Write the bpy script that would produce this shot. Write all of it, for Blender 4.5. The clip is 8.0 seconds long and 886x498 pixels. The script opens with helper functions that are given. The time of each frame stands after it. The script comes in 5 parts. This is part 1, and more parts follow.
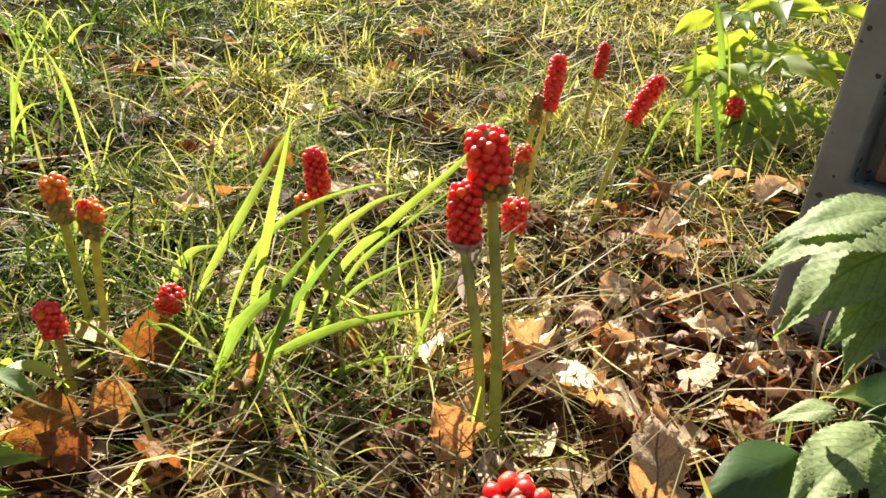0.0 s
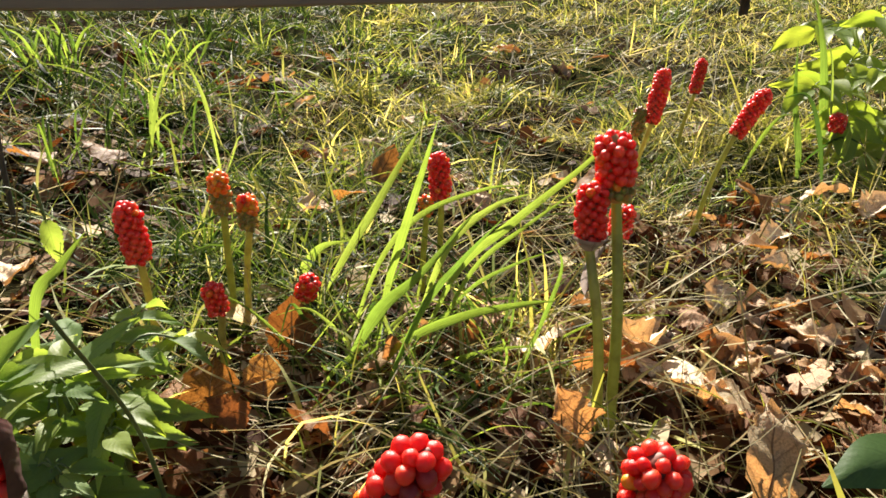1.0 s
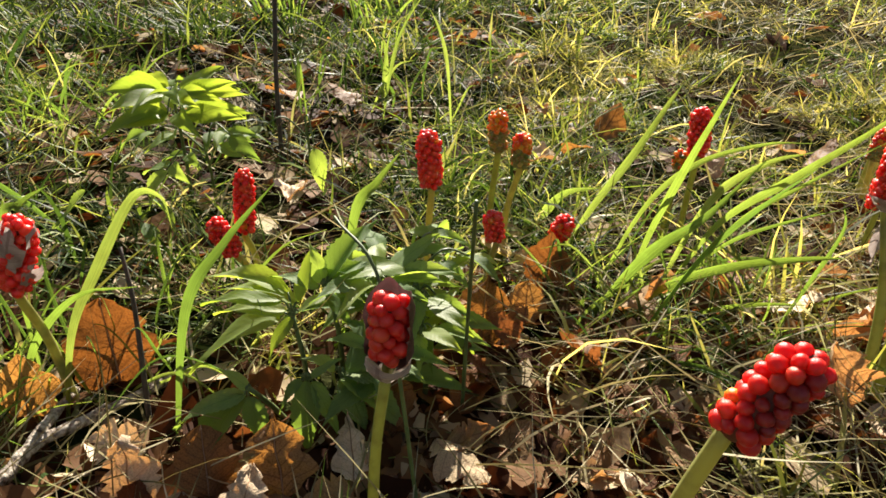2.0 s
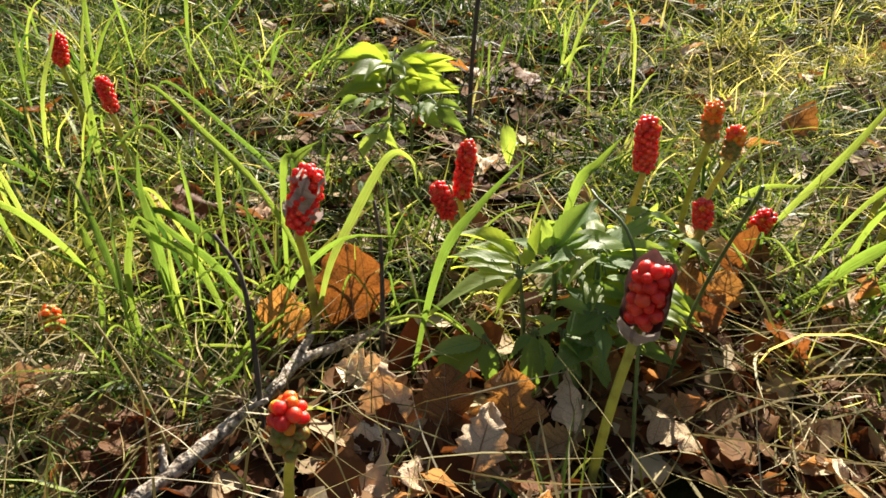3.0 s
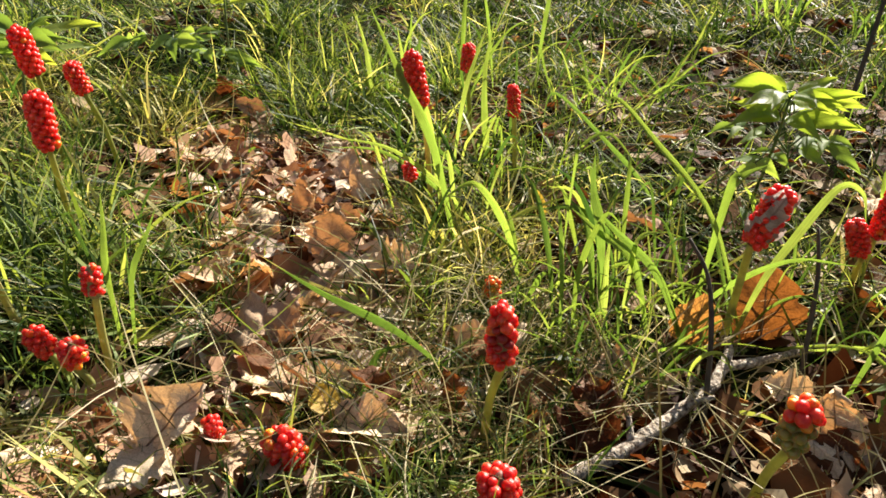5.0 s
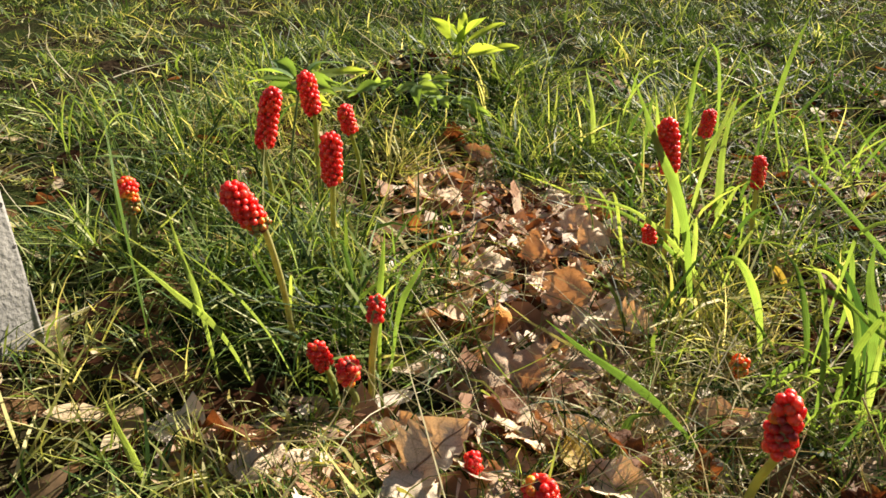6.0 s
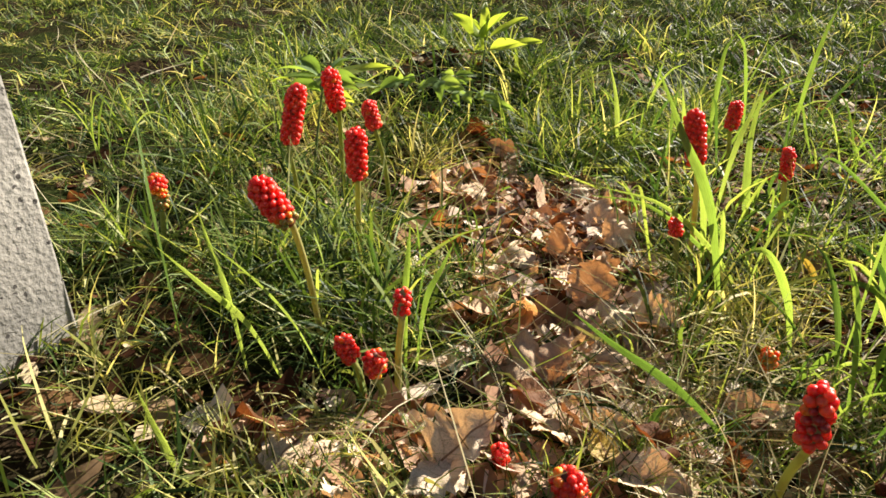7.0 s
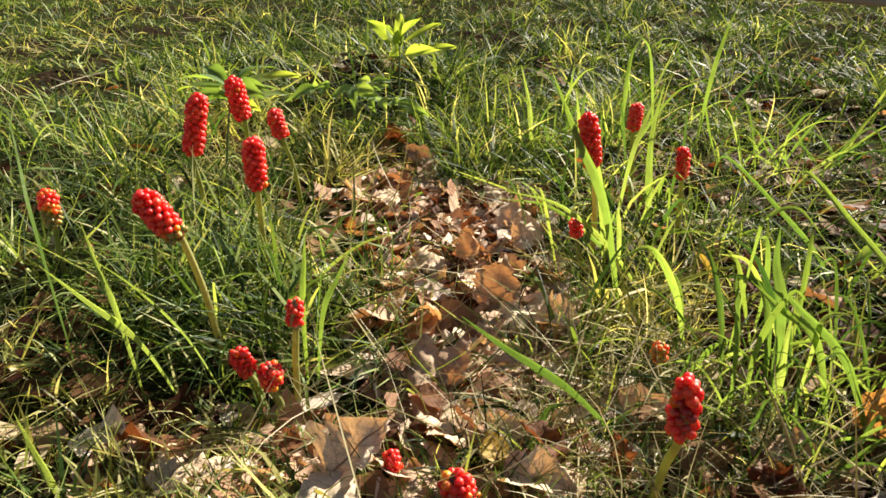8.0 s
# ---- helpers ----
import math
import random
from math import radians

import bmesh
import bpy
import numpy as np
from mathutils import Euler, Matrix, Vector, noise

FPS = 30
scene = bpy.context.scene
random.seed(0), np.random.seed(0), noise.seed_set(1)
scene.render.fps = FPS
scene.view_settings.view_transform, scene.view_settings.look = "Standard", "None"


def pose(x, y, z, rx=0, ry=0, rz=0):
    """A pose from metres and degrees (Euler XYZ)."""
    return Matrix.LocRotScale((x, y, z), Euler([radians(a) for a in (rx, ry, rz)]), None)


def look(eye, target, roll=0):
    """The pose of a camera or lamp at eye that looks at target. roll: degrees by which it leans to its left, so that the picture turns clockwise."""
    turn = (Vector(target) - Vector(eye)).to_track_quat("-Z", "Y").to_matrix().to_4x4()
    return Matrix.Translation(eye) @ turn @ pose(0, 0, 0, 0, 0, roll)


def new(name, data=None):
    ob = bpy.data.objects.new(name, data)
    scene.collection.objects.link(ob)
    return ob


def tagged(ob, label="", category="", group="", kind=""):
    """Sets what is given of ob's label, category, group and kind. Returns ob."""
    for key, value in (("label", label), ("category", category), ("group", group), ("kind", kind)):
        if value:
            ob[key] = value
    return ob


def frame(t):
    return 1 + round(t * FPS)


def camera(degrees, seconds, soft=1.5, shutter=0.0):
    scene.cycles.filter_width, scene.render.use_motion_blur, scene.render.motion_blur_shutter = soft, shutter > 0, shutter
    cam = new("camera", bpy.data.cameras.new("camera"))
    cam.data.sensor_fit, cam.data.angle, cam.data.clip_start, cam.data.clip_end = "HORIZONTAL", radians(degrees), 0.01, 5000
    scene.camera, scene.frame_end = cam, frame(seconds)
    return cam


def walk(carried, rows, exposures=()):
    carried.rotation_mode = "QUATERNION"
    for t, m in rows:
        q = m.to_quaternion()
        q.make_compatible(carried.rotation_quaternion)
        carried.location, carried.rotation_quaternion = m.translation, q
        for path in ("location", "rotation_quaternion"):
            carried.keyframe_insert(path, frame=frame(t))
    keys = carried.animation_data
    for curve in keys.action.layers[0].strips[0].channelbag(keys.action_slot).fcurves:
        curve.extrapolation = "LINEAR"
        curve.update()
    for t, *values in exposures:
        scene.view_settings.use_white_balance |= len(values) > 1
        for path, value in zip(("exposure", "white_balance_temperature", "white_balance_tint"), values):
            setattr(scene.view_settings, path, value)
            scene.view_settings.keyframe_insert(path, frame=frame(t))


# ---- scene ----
cam = camera(66.8, 8.0, soft=1.6)
PATH = [
    (0, (-0.037, 0.023, 0.386), (0.123, 1.783, -0.55), 2.9),
    (0.5, (-0.033, 0.003, 0.397), (0.121, 1.81, -0.446), 3.0),
    (1, (-0.085, -0.022, 0.389), (-0.126, 1.765, -0.509), 1.6),
    (1.5, (-0.149, -0.052, 0.38), (-0.42, 1.684, -0.575), 1.4),
    (2, (-0.195, -0.084, 0.378), (-0.621, 1.604, -0.607), 1.3),
    (2.2, (-0.212, -0.097, 0.378), (-0.699, 1.568, -0.616), 1.3),
    (3.3, (-0.287, -0.177, 0.394), (-1.063, 1.343, -0.649), 1.8),
    (3.5, (-0.297, -0.19, 0.395), (-1.113, 1.319, -0.633), 1.7),
    (4, (-0.328, -0.22, 0.399), (-1.256, 1.219, -0.634), 0.9),
    (4.5, (-0.361, -0.259, 0.4), (-1.383, 1.121, -0.625), 1.5),
    (5, (-0.407, -0.315, 0.399), (-1.614, 0.923, -0.606), 1.0),
    (5.2, (-0.422, -0.335, 0.402), (-1.699, 0.841, -0.591), 1.0),
    (6.3, (-0.461, -0.414, 0.427), (-2.021, 0.443, -0.486), 0.5),
    (6.5, (-0.462, -0.417, 0.42), (-2.021, 0.422, -0.51), 0.1),
    (7, (-0.455, -0.406, 0.421), (-2.008, 0.457, -0.496), -0.3),
    (7.5, (-0.442, -0.391, 0.425), (-1.973, 0.526, -0.477), 0.1),
    (8, (-0.428, -0.363, 0.424), (-1.906, 0.634, -0.483), 0.0),
]
walk(cam, [(t, look(eye, target, roll)) for t, eye, target, roll in PATH], [(0, 2.08), (0.5, 2.04), (1.0, 1.74), (1.5, 1.62), (3.5, 1.80), (6.5, 1.65), (8, 1.70)])

# ---- light: low autumn sun from behind the plants ----
SUN_AZ, SUN_EL = -11.0, 31.0
world = bpy.data.worlds.new("sky")
scene.world = world
world.use_nodes = True
sky = world.node_tree.nodes.new("ShaderNodeTexSky")
sky.sky_type, sky.sun_disc = "NISHITA", False
sky.sun_elevation, sky.sun_rotation = radians(SUN_EL), radians(SUN_AZ)
background = world.node_tree.nodes["Background"]
background.inputs["Strength"].default_value = 0.027
world.node_tree.links.new(sky.outputs[0], background.inputs["Color"])
sun = new("sun", bpy.data.lights.new("sun", "SUN"))
sun.data.energy, sun.data.angle, sun.data.color = 5.0, radians(0.53), (1.0, 0.90, 0.78)
SUN_DIR = Vector((math.sin(radians(SUN_AZ)) * math.cos(radians(SUN_EL)), math.cos(radians(SUN_AZ)) * math.cos(radians(SUN_EL)), math.sin(radians(SUN_EL))))
sun.matrix_world = look(SUN_DIR * 10, (0, 0, 0))


# ---- materials ----
class Nodes:
    def __init__(self, name):
        self.m = bpy.data.materials.new(name)
        self.m.use_nodes = True
        self.t = self.m.node_tree
        self.t.nodes.clear()
        self.out = self.t.nodes.new("ShaderNodeOutputMaterial")

    def add(self, kind, **inputs):
        n = self.t.nodes.new(kind)
        for key, value in inputs.items():
            self.put(n, key.replace("_", " "), value)
        return n

    def put(self, n, key, value):
        key = int(key) if key.isdigit() else key
        if isinstance(value, bpy.types.NodeSocket):
            self.t.links.new(value, n.inputs[key])
        else:
            n.inputs[key].default_value = value

    def math(self, op, a, b=0.0, c=0.0):
        n = self.t.nodes.new("ShaderNodeMath")
        n.operation = op
        for i, v in enumerate((a, b, c)):
            self.put(n, str(i), v)
        return n.outputs[0]

    def ramp(self, fac, stops):
        n = self.t.nodes.new("ShaderNodeValToRGB")
        e = n.color_ramp.elements
        while len(e) < len(stops):
            e.new(0.5)
        for i, (p, c) in enumerate(stops):
            e[i].position, e[i].color = p, (*c, 1)
        self.t.links.new(fac, n.inputs[0])
        return n.outputs[0]

    def mix(self, fac, a, b, blend="MIX"):
        n = self.t.nodes.new("ShaderNodeMix")
        n.data_type, n.blend_type = "RGBA", blend
        for i, v in ((0, fac), (6, a), (7, b)):
            if isinstance(v, bpy.types.NodeSocket):
                self.t.links.new(v, n.inputs[i])
            else:
                n.inputs[i].default_value = v if i == 0 else (*v, 1)
        return n.outputs[2]

    def noise(self, scale, detail=3.0, vector=None, rough=0.55):
        n = self.add("ShaderNodeTexNoise", Scale=scale, Detail=detail, Roughness=rough)
        if vector:
            self.t.links.new(vector, n.inputs["Vector"])
        return n.outputs["Fac"]

    def bump(self, height, strength, distance):
        return self.add("ShaderNodeBump", Height=height, Strength=strength, Distance=distance).outputs[0]

    def finish(self, shader):
        self.t.links.new(shader, self.out.inputs["Surface"])
        return self.m


def random_of(k, island):
    if island:
        return k.add("ShaderNodeNewGeometry").outputs["Random Per Island"]
    return k.add("ShaderNodeObjectInfo").outputs["Random"]


def thin_leaf(name, stops, through_light, rough, island=False, veins=0, vein_tint=(0.5, 0.5, 0.3), blotch=0.35, scale=60.0, glow=(1.0, 1.0, 1.0), spec=0.5, bump=0.5, ribs=0, vein_mix=0.55):
    """A leaf or blade: colour varies from piece to piece, with blotches and veins, and light shines through."""
    k = Nodes(name)
    place = k.add("ShaderNodeTexCoord").outputs["Object"]
    base = k.ramp(random_of(k, island), stops)
    fine = k.noise(scale, 4.0, place)
    dark = k.mix(1.0, base, (0.45, 0.40, 0.35), "MULTIPLY")
    blot = k.math("MULTIPLY", k.math("SMOOTH_MIN", k.math("MULTIPLY", k.math("SUBTRACT", fine, 0.45), 5.0), 1.0, 0.2), blotch)
    colour = k.mix(k.math("MAXIMUM", blot, 0.0), base, dark)
    height = fine
    if veins:
        uv = k.add("ShaderNodeUVMap").outputs[0]
        split = k.add("ShaderNodeSeparateXYZ")
        k.t.links.new(uv, split.inputs[0])
        across = k.math("ABSOLUTE", k.math("SUBTRACT", split.outputs[0], 0.5))
        wave = k.math("FRACT", k.math("MULTIPLY", k.math("SUBTRACT", split.outputs[1], k.math("MULTIPLY", across, 0.55)), float(veins)))
        side = k.math("LESS_THAN", k.math("ABSOLUTE", k.math("SUBTRACT", wave, 0.5)), 0.07)
        rib = k.math("LESS_THAN", across, 0.02)
        line = k.math("MAXIMUM", k.math("MULTIPLY", side, 0.6), rib)
        colour = k.mix(k.math("MULTIPLY", line, vein_mix), colour, vein_tint)
        swell = k.math("SINE", k.math("MULTIPLY", wave, 6.283))
        height = k.math("ADD", k.math("MULTIPLY", fine, 0.5), k.math("SUBTRACT", k.math("MULTIPLY", swell, 0.08), k.math("MULTIPLY", line, 0.5)))
    if ribs:
        uv = k.add("ShaderNodeUVMap").outputs[0]
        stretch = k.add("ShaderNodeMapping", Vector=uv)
        stretch.inputs["Scale"].default_value = (float(ribs), 1.2, 1.0)
        rib_noise = k.noise(1.0, 3.0, stretch.outputs[0])
        colour = k.mix(k.math("MULTIPLY", k.math("MAXIMUM", k.math("MULTIPLY", k.math("SUBTRACT", rib_noise, 0.42), 4.0), 0.0), 0.6), colour, k.mix(1.0, colour, (0.30, 0.38, 0.3), "MULTIPLY"))
        height = rib_noise
    normal = k.bump(height, bump, 0.002)
    front = k.add("ShaderNodeBsdfPrincipled", Base_Color=colour, Roughness=rough, Normal=normal)
    front.inputs["Specular IOR Level"].default_value = spec
    shine = k.mix(1.0, colour, glow, "MULTIPLY")
    back = k.add("ShaderNodeBsdfTranslucent", Color=shine, Normal=normal)
    both = k.add("ShaderNodeMixShader", Fac=through_light)
    k.t.links.new(front.outputs[0], both.inputs[1])
    k.t.links.new(back.outputs[0], both.inputs[2])
    return k.finish(both.outputs[0])


def solid(name, stops, rough, scale, bump=0.4, distance=0.002, island=None, spec=0.5, detail=5.0, coat=0.0, sub=0.0):
    k = Nodes(name)
    place = k.add("ShaderNodeTexCoord").outputs["Object"]
    n = k.noise(scale, detail, place)
    if island is None:
        colour = k.ramp(n, stops)
    else:
        colour = k.mix(k.math("MULTIPLY", n, 0.35), k.ramp(random_of(k, island), stops), stops[0][1])
    p = k.add("ShaderNodeBsdfPrincipled", Base_Color=colour, Roughness=rough, Normal=k.bump(n, bump, distance))
    p.inputs["Specular IOR Level"].default_value = spec
    p.inputs["Coat Weight"].default_value = coat
    if sub:
        p.inputs["Subsurface Weight"].default_value = sub
        p.inputs["Subsurface Radius"].default_value = (1.0, 0.25, 0.1)
        p.inputs["Subsurface Scale"].default_value = 0.004
    return k.finish(p.outputs[0])


def soil_material():
    k = Nodes("soil")
    place = k.add("ShaderNodeTexCoord").outputs["Object"]
    wide, fine = k.noise(3.0, 4.0, place), k.noise(90.0, 5.0, place)
    earth = k.ramp(fine, [(0.3, (0.010, 0.007, 0.005)), (0.55, (0.026, 0.018, 0.011)), (0.75, (0.055, 0.040, 0.024))])
    moss = k.ramp(fine, [(0.3, (0.010, 0.015, 0.005)), (0.7, (0.035, 0.045, 0.014))])
    colour = k.mix(k.ramp(wide, [(0.42, (0, 0, 0)), (0.6, (1, 1, 1))]), earth, moss)
    p = k.add("ShaderNodeBsdfPrincipled", Base_Color=colour, Roughness=1.0, Normal=k.bump(fine, 0.8, 0.01))
    p.inputs["Specular IOR Level"].default_value = 0.0
    return k.finish(p.outputs[0])


def concrete_material():
    k = Nodes("concrete")
    place = k.add("ShaderNodeTexCoord").outputs["Object"]
    wide, fine = k.noise(9.0, 5.0, place), k.noise(140.0, 4.0, place)
    pores = k.add("ShaderNodeTexVoronoi", Vector=place, Scale=95.0)
    pits = k.math("LESS_THAN", pores.outputs["Distance"], 0.26)
    some = k.math("MULTIPLY", pits, k.math("GREATER_THAN", k.noise(40.0, 2.0, place), 0.55))
    colour = k.ramp(wide, [(0.3, (0.16, 0.154, 0.140)), (0.5, (0.27, 0.255, 0.225)), (0.68, (0.39, 0.367, 0.325))])
    colour = k.mix(k.math("MULTIPLY", k.math("SUBTRACT", 1.0, fine), 0.5), colour, (0.22, 0.215, 0.195))
    colour = k.mix(some, colour, (0.05, 0.045, 0.04))
    height = k.math("SUBTRACT", k.math("ADD", fine, wide), some)
    p = k.add("ShaderNodeBsdfPrincipled", Base_Color=colour, Roughness=0.9, Normal=k.bump(height, 0.8, 0.0035))
    return k.finish(p.outputs[0])


def plank_material():
    k = Nodes("weathered_plank")
    place = k.add("ShaderNodeTexCoord").outputs["Object"]
    stretch = k.add("ShaderNodeMapping", Vector=place)
    stretch.inputs["Scale"].default_value = (3.0, 60.0, 60.0)
    grain = k.noise(1.0, 6.0, stretch.outputs[0])
    wide, spots = k.noise(12.0, 4.0, place), k.noise(70.0, 3.0, place)
    colour = k.ramp(grain, [(0.3, (0.20, 0.155, 0.13)), (0.6, (0.32, 0.265, 0.235)), (0.8, (0.42, 0.37, 0.34))])
    colour = k.mix(k.ramp(wide, [(0.45, (0, 0, 0)), (0.65, (1, 1, 1))]), colour, (0.25, 0.205, 0.195))
    colour = k.mix(k.math("GREATER_THAN", spots, 0.68), colour, (0.03, 0.025, 0.02))
    p = k.add("ShaderNodeBsdfPrincipled", Base_Color=colour, Roughness=0.75, Normal=k.bump(grain, 0.5, 0.002))
    return k.finish(p.outputs[0])


def berry_material(name, stops, juice=0.14):
    k = Nodes(name)
    place = k.add("ShaderNodeTexCoord").outputs["Object"]
    base = k.ramp(random_of(k, False), stops)
    n = k.noise(180.0, 3.0, place)
    colour = k.mix(k.math("MULTIPLY", n, 0.3), base, tuple(0.55 * c for c in stops[0][1]))
    normal = k.bump(n, 0.2, 0.001)
    p = k.add("ShaderNodeBsdfPrincipled", Base_Color=colour, Roughness=0.38, Normal=normal)
    p.inputs["Subsurface Weight"].default_value = 0.9
    p.inputs["Subsurface Radius"].default_value = (1.0, 0.14, 0.07)
    p.inputs["Subsurface Scale"].default_value = 0.010
    p.inputs["Specular IOR Level"].default_value = 0.55
    flesh = k.add("ShaderNodeBsdfTranslucent", Color=k.mix(1.0, base, (1.1, 1.3, 1.0), "MULTIPLY"), Normal=normal)
    both = k.add("ShaderNodeMixShader", Fac=juice)
    k.t.links.new(p.outputs[0], both.inputs[1])
    k.t.links.new(flesh.outputs[0], both.inputs[2])
    return k.finish(both.outputs[0])


GRASS = thin_leaf("fresh_grass_blade", [(0.0, (0.010, 0.024, 0.006)), (0.38, (0.038, 0.076, 0.016)), (0.62, (0.13, 0.20, 0.038)), (0.88, (0.28, 0.34, 0.10)), (1.0, (0.52, 0.50, 0.26))], 0.38, 0.50, island=True, scale=25.0, glow=(2.3, 2.05, 1.0), spec=0.18)
# grass again, with the lawn's shade put into darker colours
SHADE_GRASS = thin_leaf("shade_darkened_grass_blade", [(0.0, (0.008, 0.019, 0.005)), (0.45, (0.024, 0.050, 0.011)), (0.72, (0.065, 0.11, 0.022)), (0.9, (0.19, 0.25, 0.065)), (1.0, (0.40, 0.41, 0.19))], 0.32, 0.55, island=True, scale=25.0, glow=(2.1, 1.9, 1.0), spec=0.10)
OLIVE = thin_leaf("olive_grass_blade", [(0.0, (0.022, 0.034, 0.009)), (0.32, (0.092, 0.112, 0.028)), (0.62, (0.31, 0.325, 0.085)), (0.86, (0.50, 0.47, 0.175)), (1.0, (0.62, 0.56, 0.32))], 0.40, 0.55, island=True, scale=25.0, glow=(2.1, 1.9, 1.05), spec=0.14)
STRAW = thin_leaf("straw", [(0.0, (0.09, 0.075, 0.03)), (0.35, (0.20, 0.175, 0.07)), (0.7, (0.37, 0.33, 0.16)), (1.0, (0.62, 0.57, 0.40))], 0.36, 0.65, island=True, scale=25.0, glow=(1.3, 1.15, 0.9), spec=0.15)
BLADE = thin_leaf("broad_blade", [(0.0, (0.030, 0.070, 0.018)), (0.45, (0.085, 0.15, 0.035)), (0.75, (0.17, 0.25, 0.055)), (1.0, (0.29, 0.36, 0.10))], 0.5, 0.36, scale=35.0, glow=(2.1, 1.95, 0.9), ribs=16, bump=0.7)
# the same broad blade, its colours brightened to look sunlit
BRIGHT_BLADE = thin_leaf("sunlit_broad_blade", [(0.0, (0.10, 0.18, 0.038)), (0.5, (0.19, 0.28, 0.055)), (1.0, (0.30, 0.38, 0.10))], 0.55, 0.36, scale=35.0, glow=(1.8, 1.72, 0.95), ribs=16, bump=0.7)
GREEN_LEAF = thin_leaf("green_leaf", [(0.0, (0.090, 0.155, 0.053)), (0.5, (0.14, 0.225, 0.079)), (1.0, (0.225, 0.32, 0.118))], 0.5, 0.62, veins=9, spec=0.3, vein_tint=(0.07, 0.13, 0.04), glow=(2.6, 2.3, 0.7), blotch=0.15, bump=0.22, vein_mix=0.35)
# young yellow-green leaf, its base colour also raised for sun shining through
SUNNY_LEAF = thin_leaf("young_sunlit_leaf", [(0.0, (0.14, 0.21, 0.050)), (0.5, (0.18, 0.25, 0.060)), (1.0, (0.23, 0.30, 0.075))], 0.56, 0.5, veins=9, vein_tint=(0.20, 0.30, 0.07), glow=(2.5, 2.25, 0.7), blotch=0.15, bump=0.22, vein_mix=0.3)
DARK_LEAF = thin_leaf("dark_green_leaf", [(0.0, (0.045, 0.095, 0.025)), (1.0, (0.075, 0.14, 0.04))], 0.3, 0.42, veins=7, vein_tint=(0.10, 0.17, 0.06), glow=(1.4, 1.4, 0.6), blotch=0.2, scale=30.0, bump=0.15, vein_mix=0.4)
# crinkled green leaf; the sun's sheen is put into its pale base colour
SHEEN_LEAF = thin_leaf("sheen_pale_crinkled_leaf", [(0.0, (0.20, 0.27, 0.11)), (0.5, (0.25, 0.32, 0.14)), (1.0, (0.30, 0.37, 0.17))], 0.36, 0.58, veins=11, spec=0.2, vein_tint=(0.09, 0.15, 0.05), glow=(1.5, 1.6, 0.6), blotch=0.4, scale=30.0, bump=0.25, vein_mix=0.7)
RUSSET_LEAF = thin_leaf("russet_leaf", [(0.0, (0.17, 0.070, 0.026)), (0.5, (0.29, 0.155, 0.060)), (1.0, (0.42, 0.26, 0.11))], 0.42, 0.55, veins=7, vein_tint=(0.10, 0.045, 0.018), vein_mix=0.8, glow=(1.5, 1.1, 0.5), blotch=0.7, scale=45.0, bump=0.7, spec=0.3)
DEAD_LEAF = thin_leaf("dead_leaf", [(0.0, (0.085, 0.034, 0.016)), (0.3, (0.17, 0.078, 0.035)), (0.6, (0.29, 0.163, 0.077)), (0.82, (0.48, 0.347, 0.194)), (1.0, (0.68, 0.598, 0.410))], 0.34, 0.55, veins=6, vein_tint=(0.18, 0.10, 0.05), glow=(1.6, 0.95, 0.45), blotch=0.5, scale=45.0, bump=0.8, spec=0.12)
# pale tan dead leaf; its cream tones also carry sun highlights
PALE_LEAF = thin_leaf("pale_dead_leaf", [(0.0, (0.30, 0.171, 0.098)), (0.2, (0.50, 0.354, 0.230)), (0.5, (0.68, 0.53, 0.35)), (1.0, (0.84, 0.73, 0.54))], 0.18, 0.55, veins=6, vein_tint=(0.36, 0.23, 0.13), glow=(1.4, 0.85, 0.38), blotch=0.4, scale=45.0, bump=0.8, spec=0.12)
LITTER = thin_leaf("litter_leaf", [(0.0, (0.030, 0.012, 0.007)), (0.45, (0.09, 0.042, 0.020)), (0.78, (0.23, 0.132, 0.063)), (1.0, (0.62, 0.525, 0.346))], 0.3, 0.6, island=True, glow=(1.6, 0.9, 0.4), blotch=0.45, scale=45.0, bump=0.8, spec=0.04)
PALE_LITTER = thin_leaf("pale_litter_leaf", [(0.0, (0.13, 0.062, 0.035)), (0.25, (0.34, 0.198, 0.118)), (0.5, (0.56, 0.405, 0.28)), (1.0, (0.82, 0.72, 0.60))], 0.24, 0.6, island=True, glow=(1.4, 0.85, 0.38), blotch=0.4, scale=45.0, bump=0.8, spec=0.05)
HOOD = thin_leaf("dark_hood", [(0.0, (0.055, 0.028, 0.028)), (1.0, (0.10, 0.05, 0.048))], 0.25, 0.45, veins=9, vein_tint=(0.05, 0.03, 0.03), blotch=0.5, scale=90.0)
YELLOW_LEAF = thin_leaf("yellow_leaf", [(0.0, (0.55, 0.36, 0.04)), (1.0, (0.62, 0.45, 0.08))], 0.45, 0.45, veins=6, vein_tint=(0.40, 0.22, 0.05))
SPATHE = thin_leaf("withered_sheath", [(0.0, (0.34, 0.28, 0.25)), (1.0, (0.52, 0.45, 0.40))], 0.42, 0.6, veins=9, vein_tint=(0.18, 0.12, 0.11), blotch=0.6, scale=90.0)
STALK = thin_leaf("arum_stalk", [(0.0, (0.26, 0.30, 0.08)), (0.6, (0.34, 0.36, 0.12)), (1.0, (0.42, 0.39, 0.16))], 0.38, 0.36, scale=70.0, blotch=0.5, glow=(1.5, 1.35, 0.75), bump=0.3)
CORE = solid("spike_core", [(0.3, (0.20, 0.13, 0.05)), (0.7, (0.34, 0.27, 0.10))], 0.7, 120.0, 0.5, 0.001)
RED_CORE = solid("ripe_spike_core", [(0.3, (0.10, 0.02, 0.010)), (0.7, (0.22, 0.04, 0.016))], 0.6, 120.0, 0.5, 0.001)
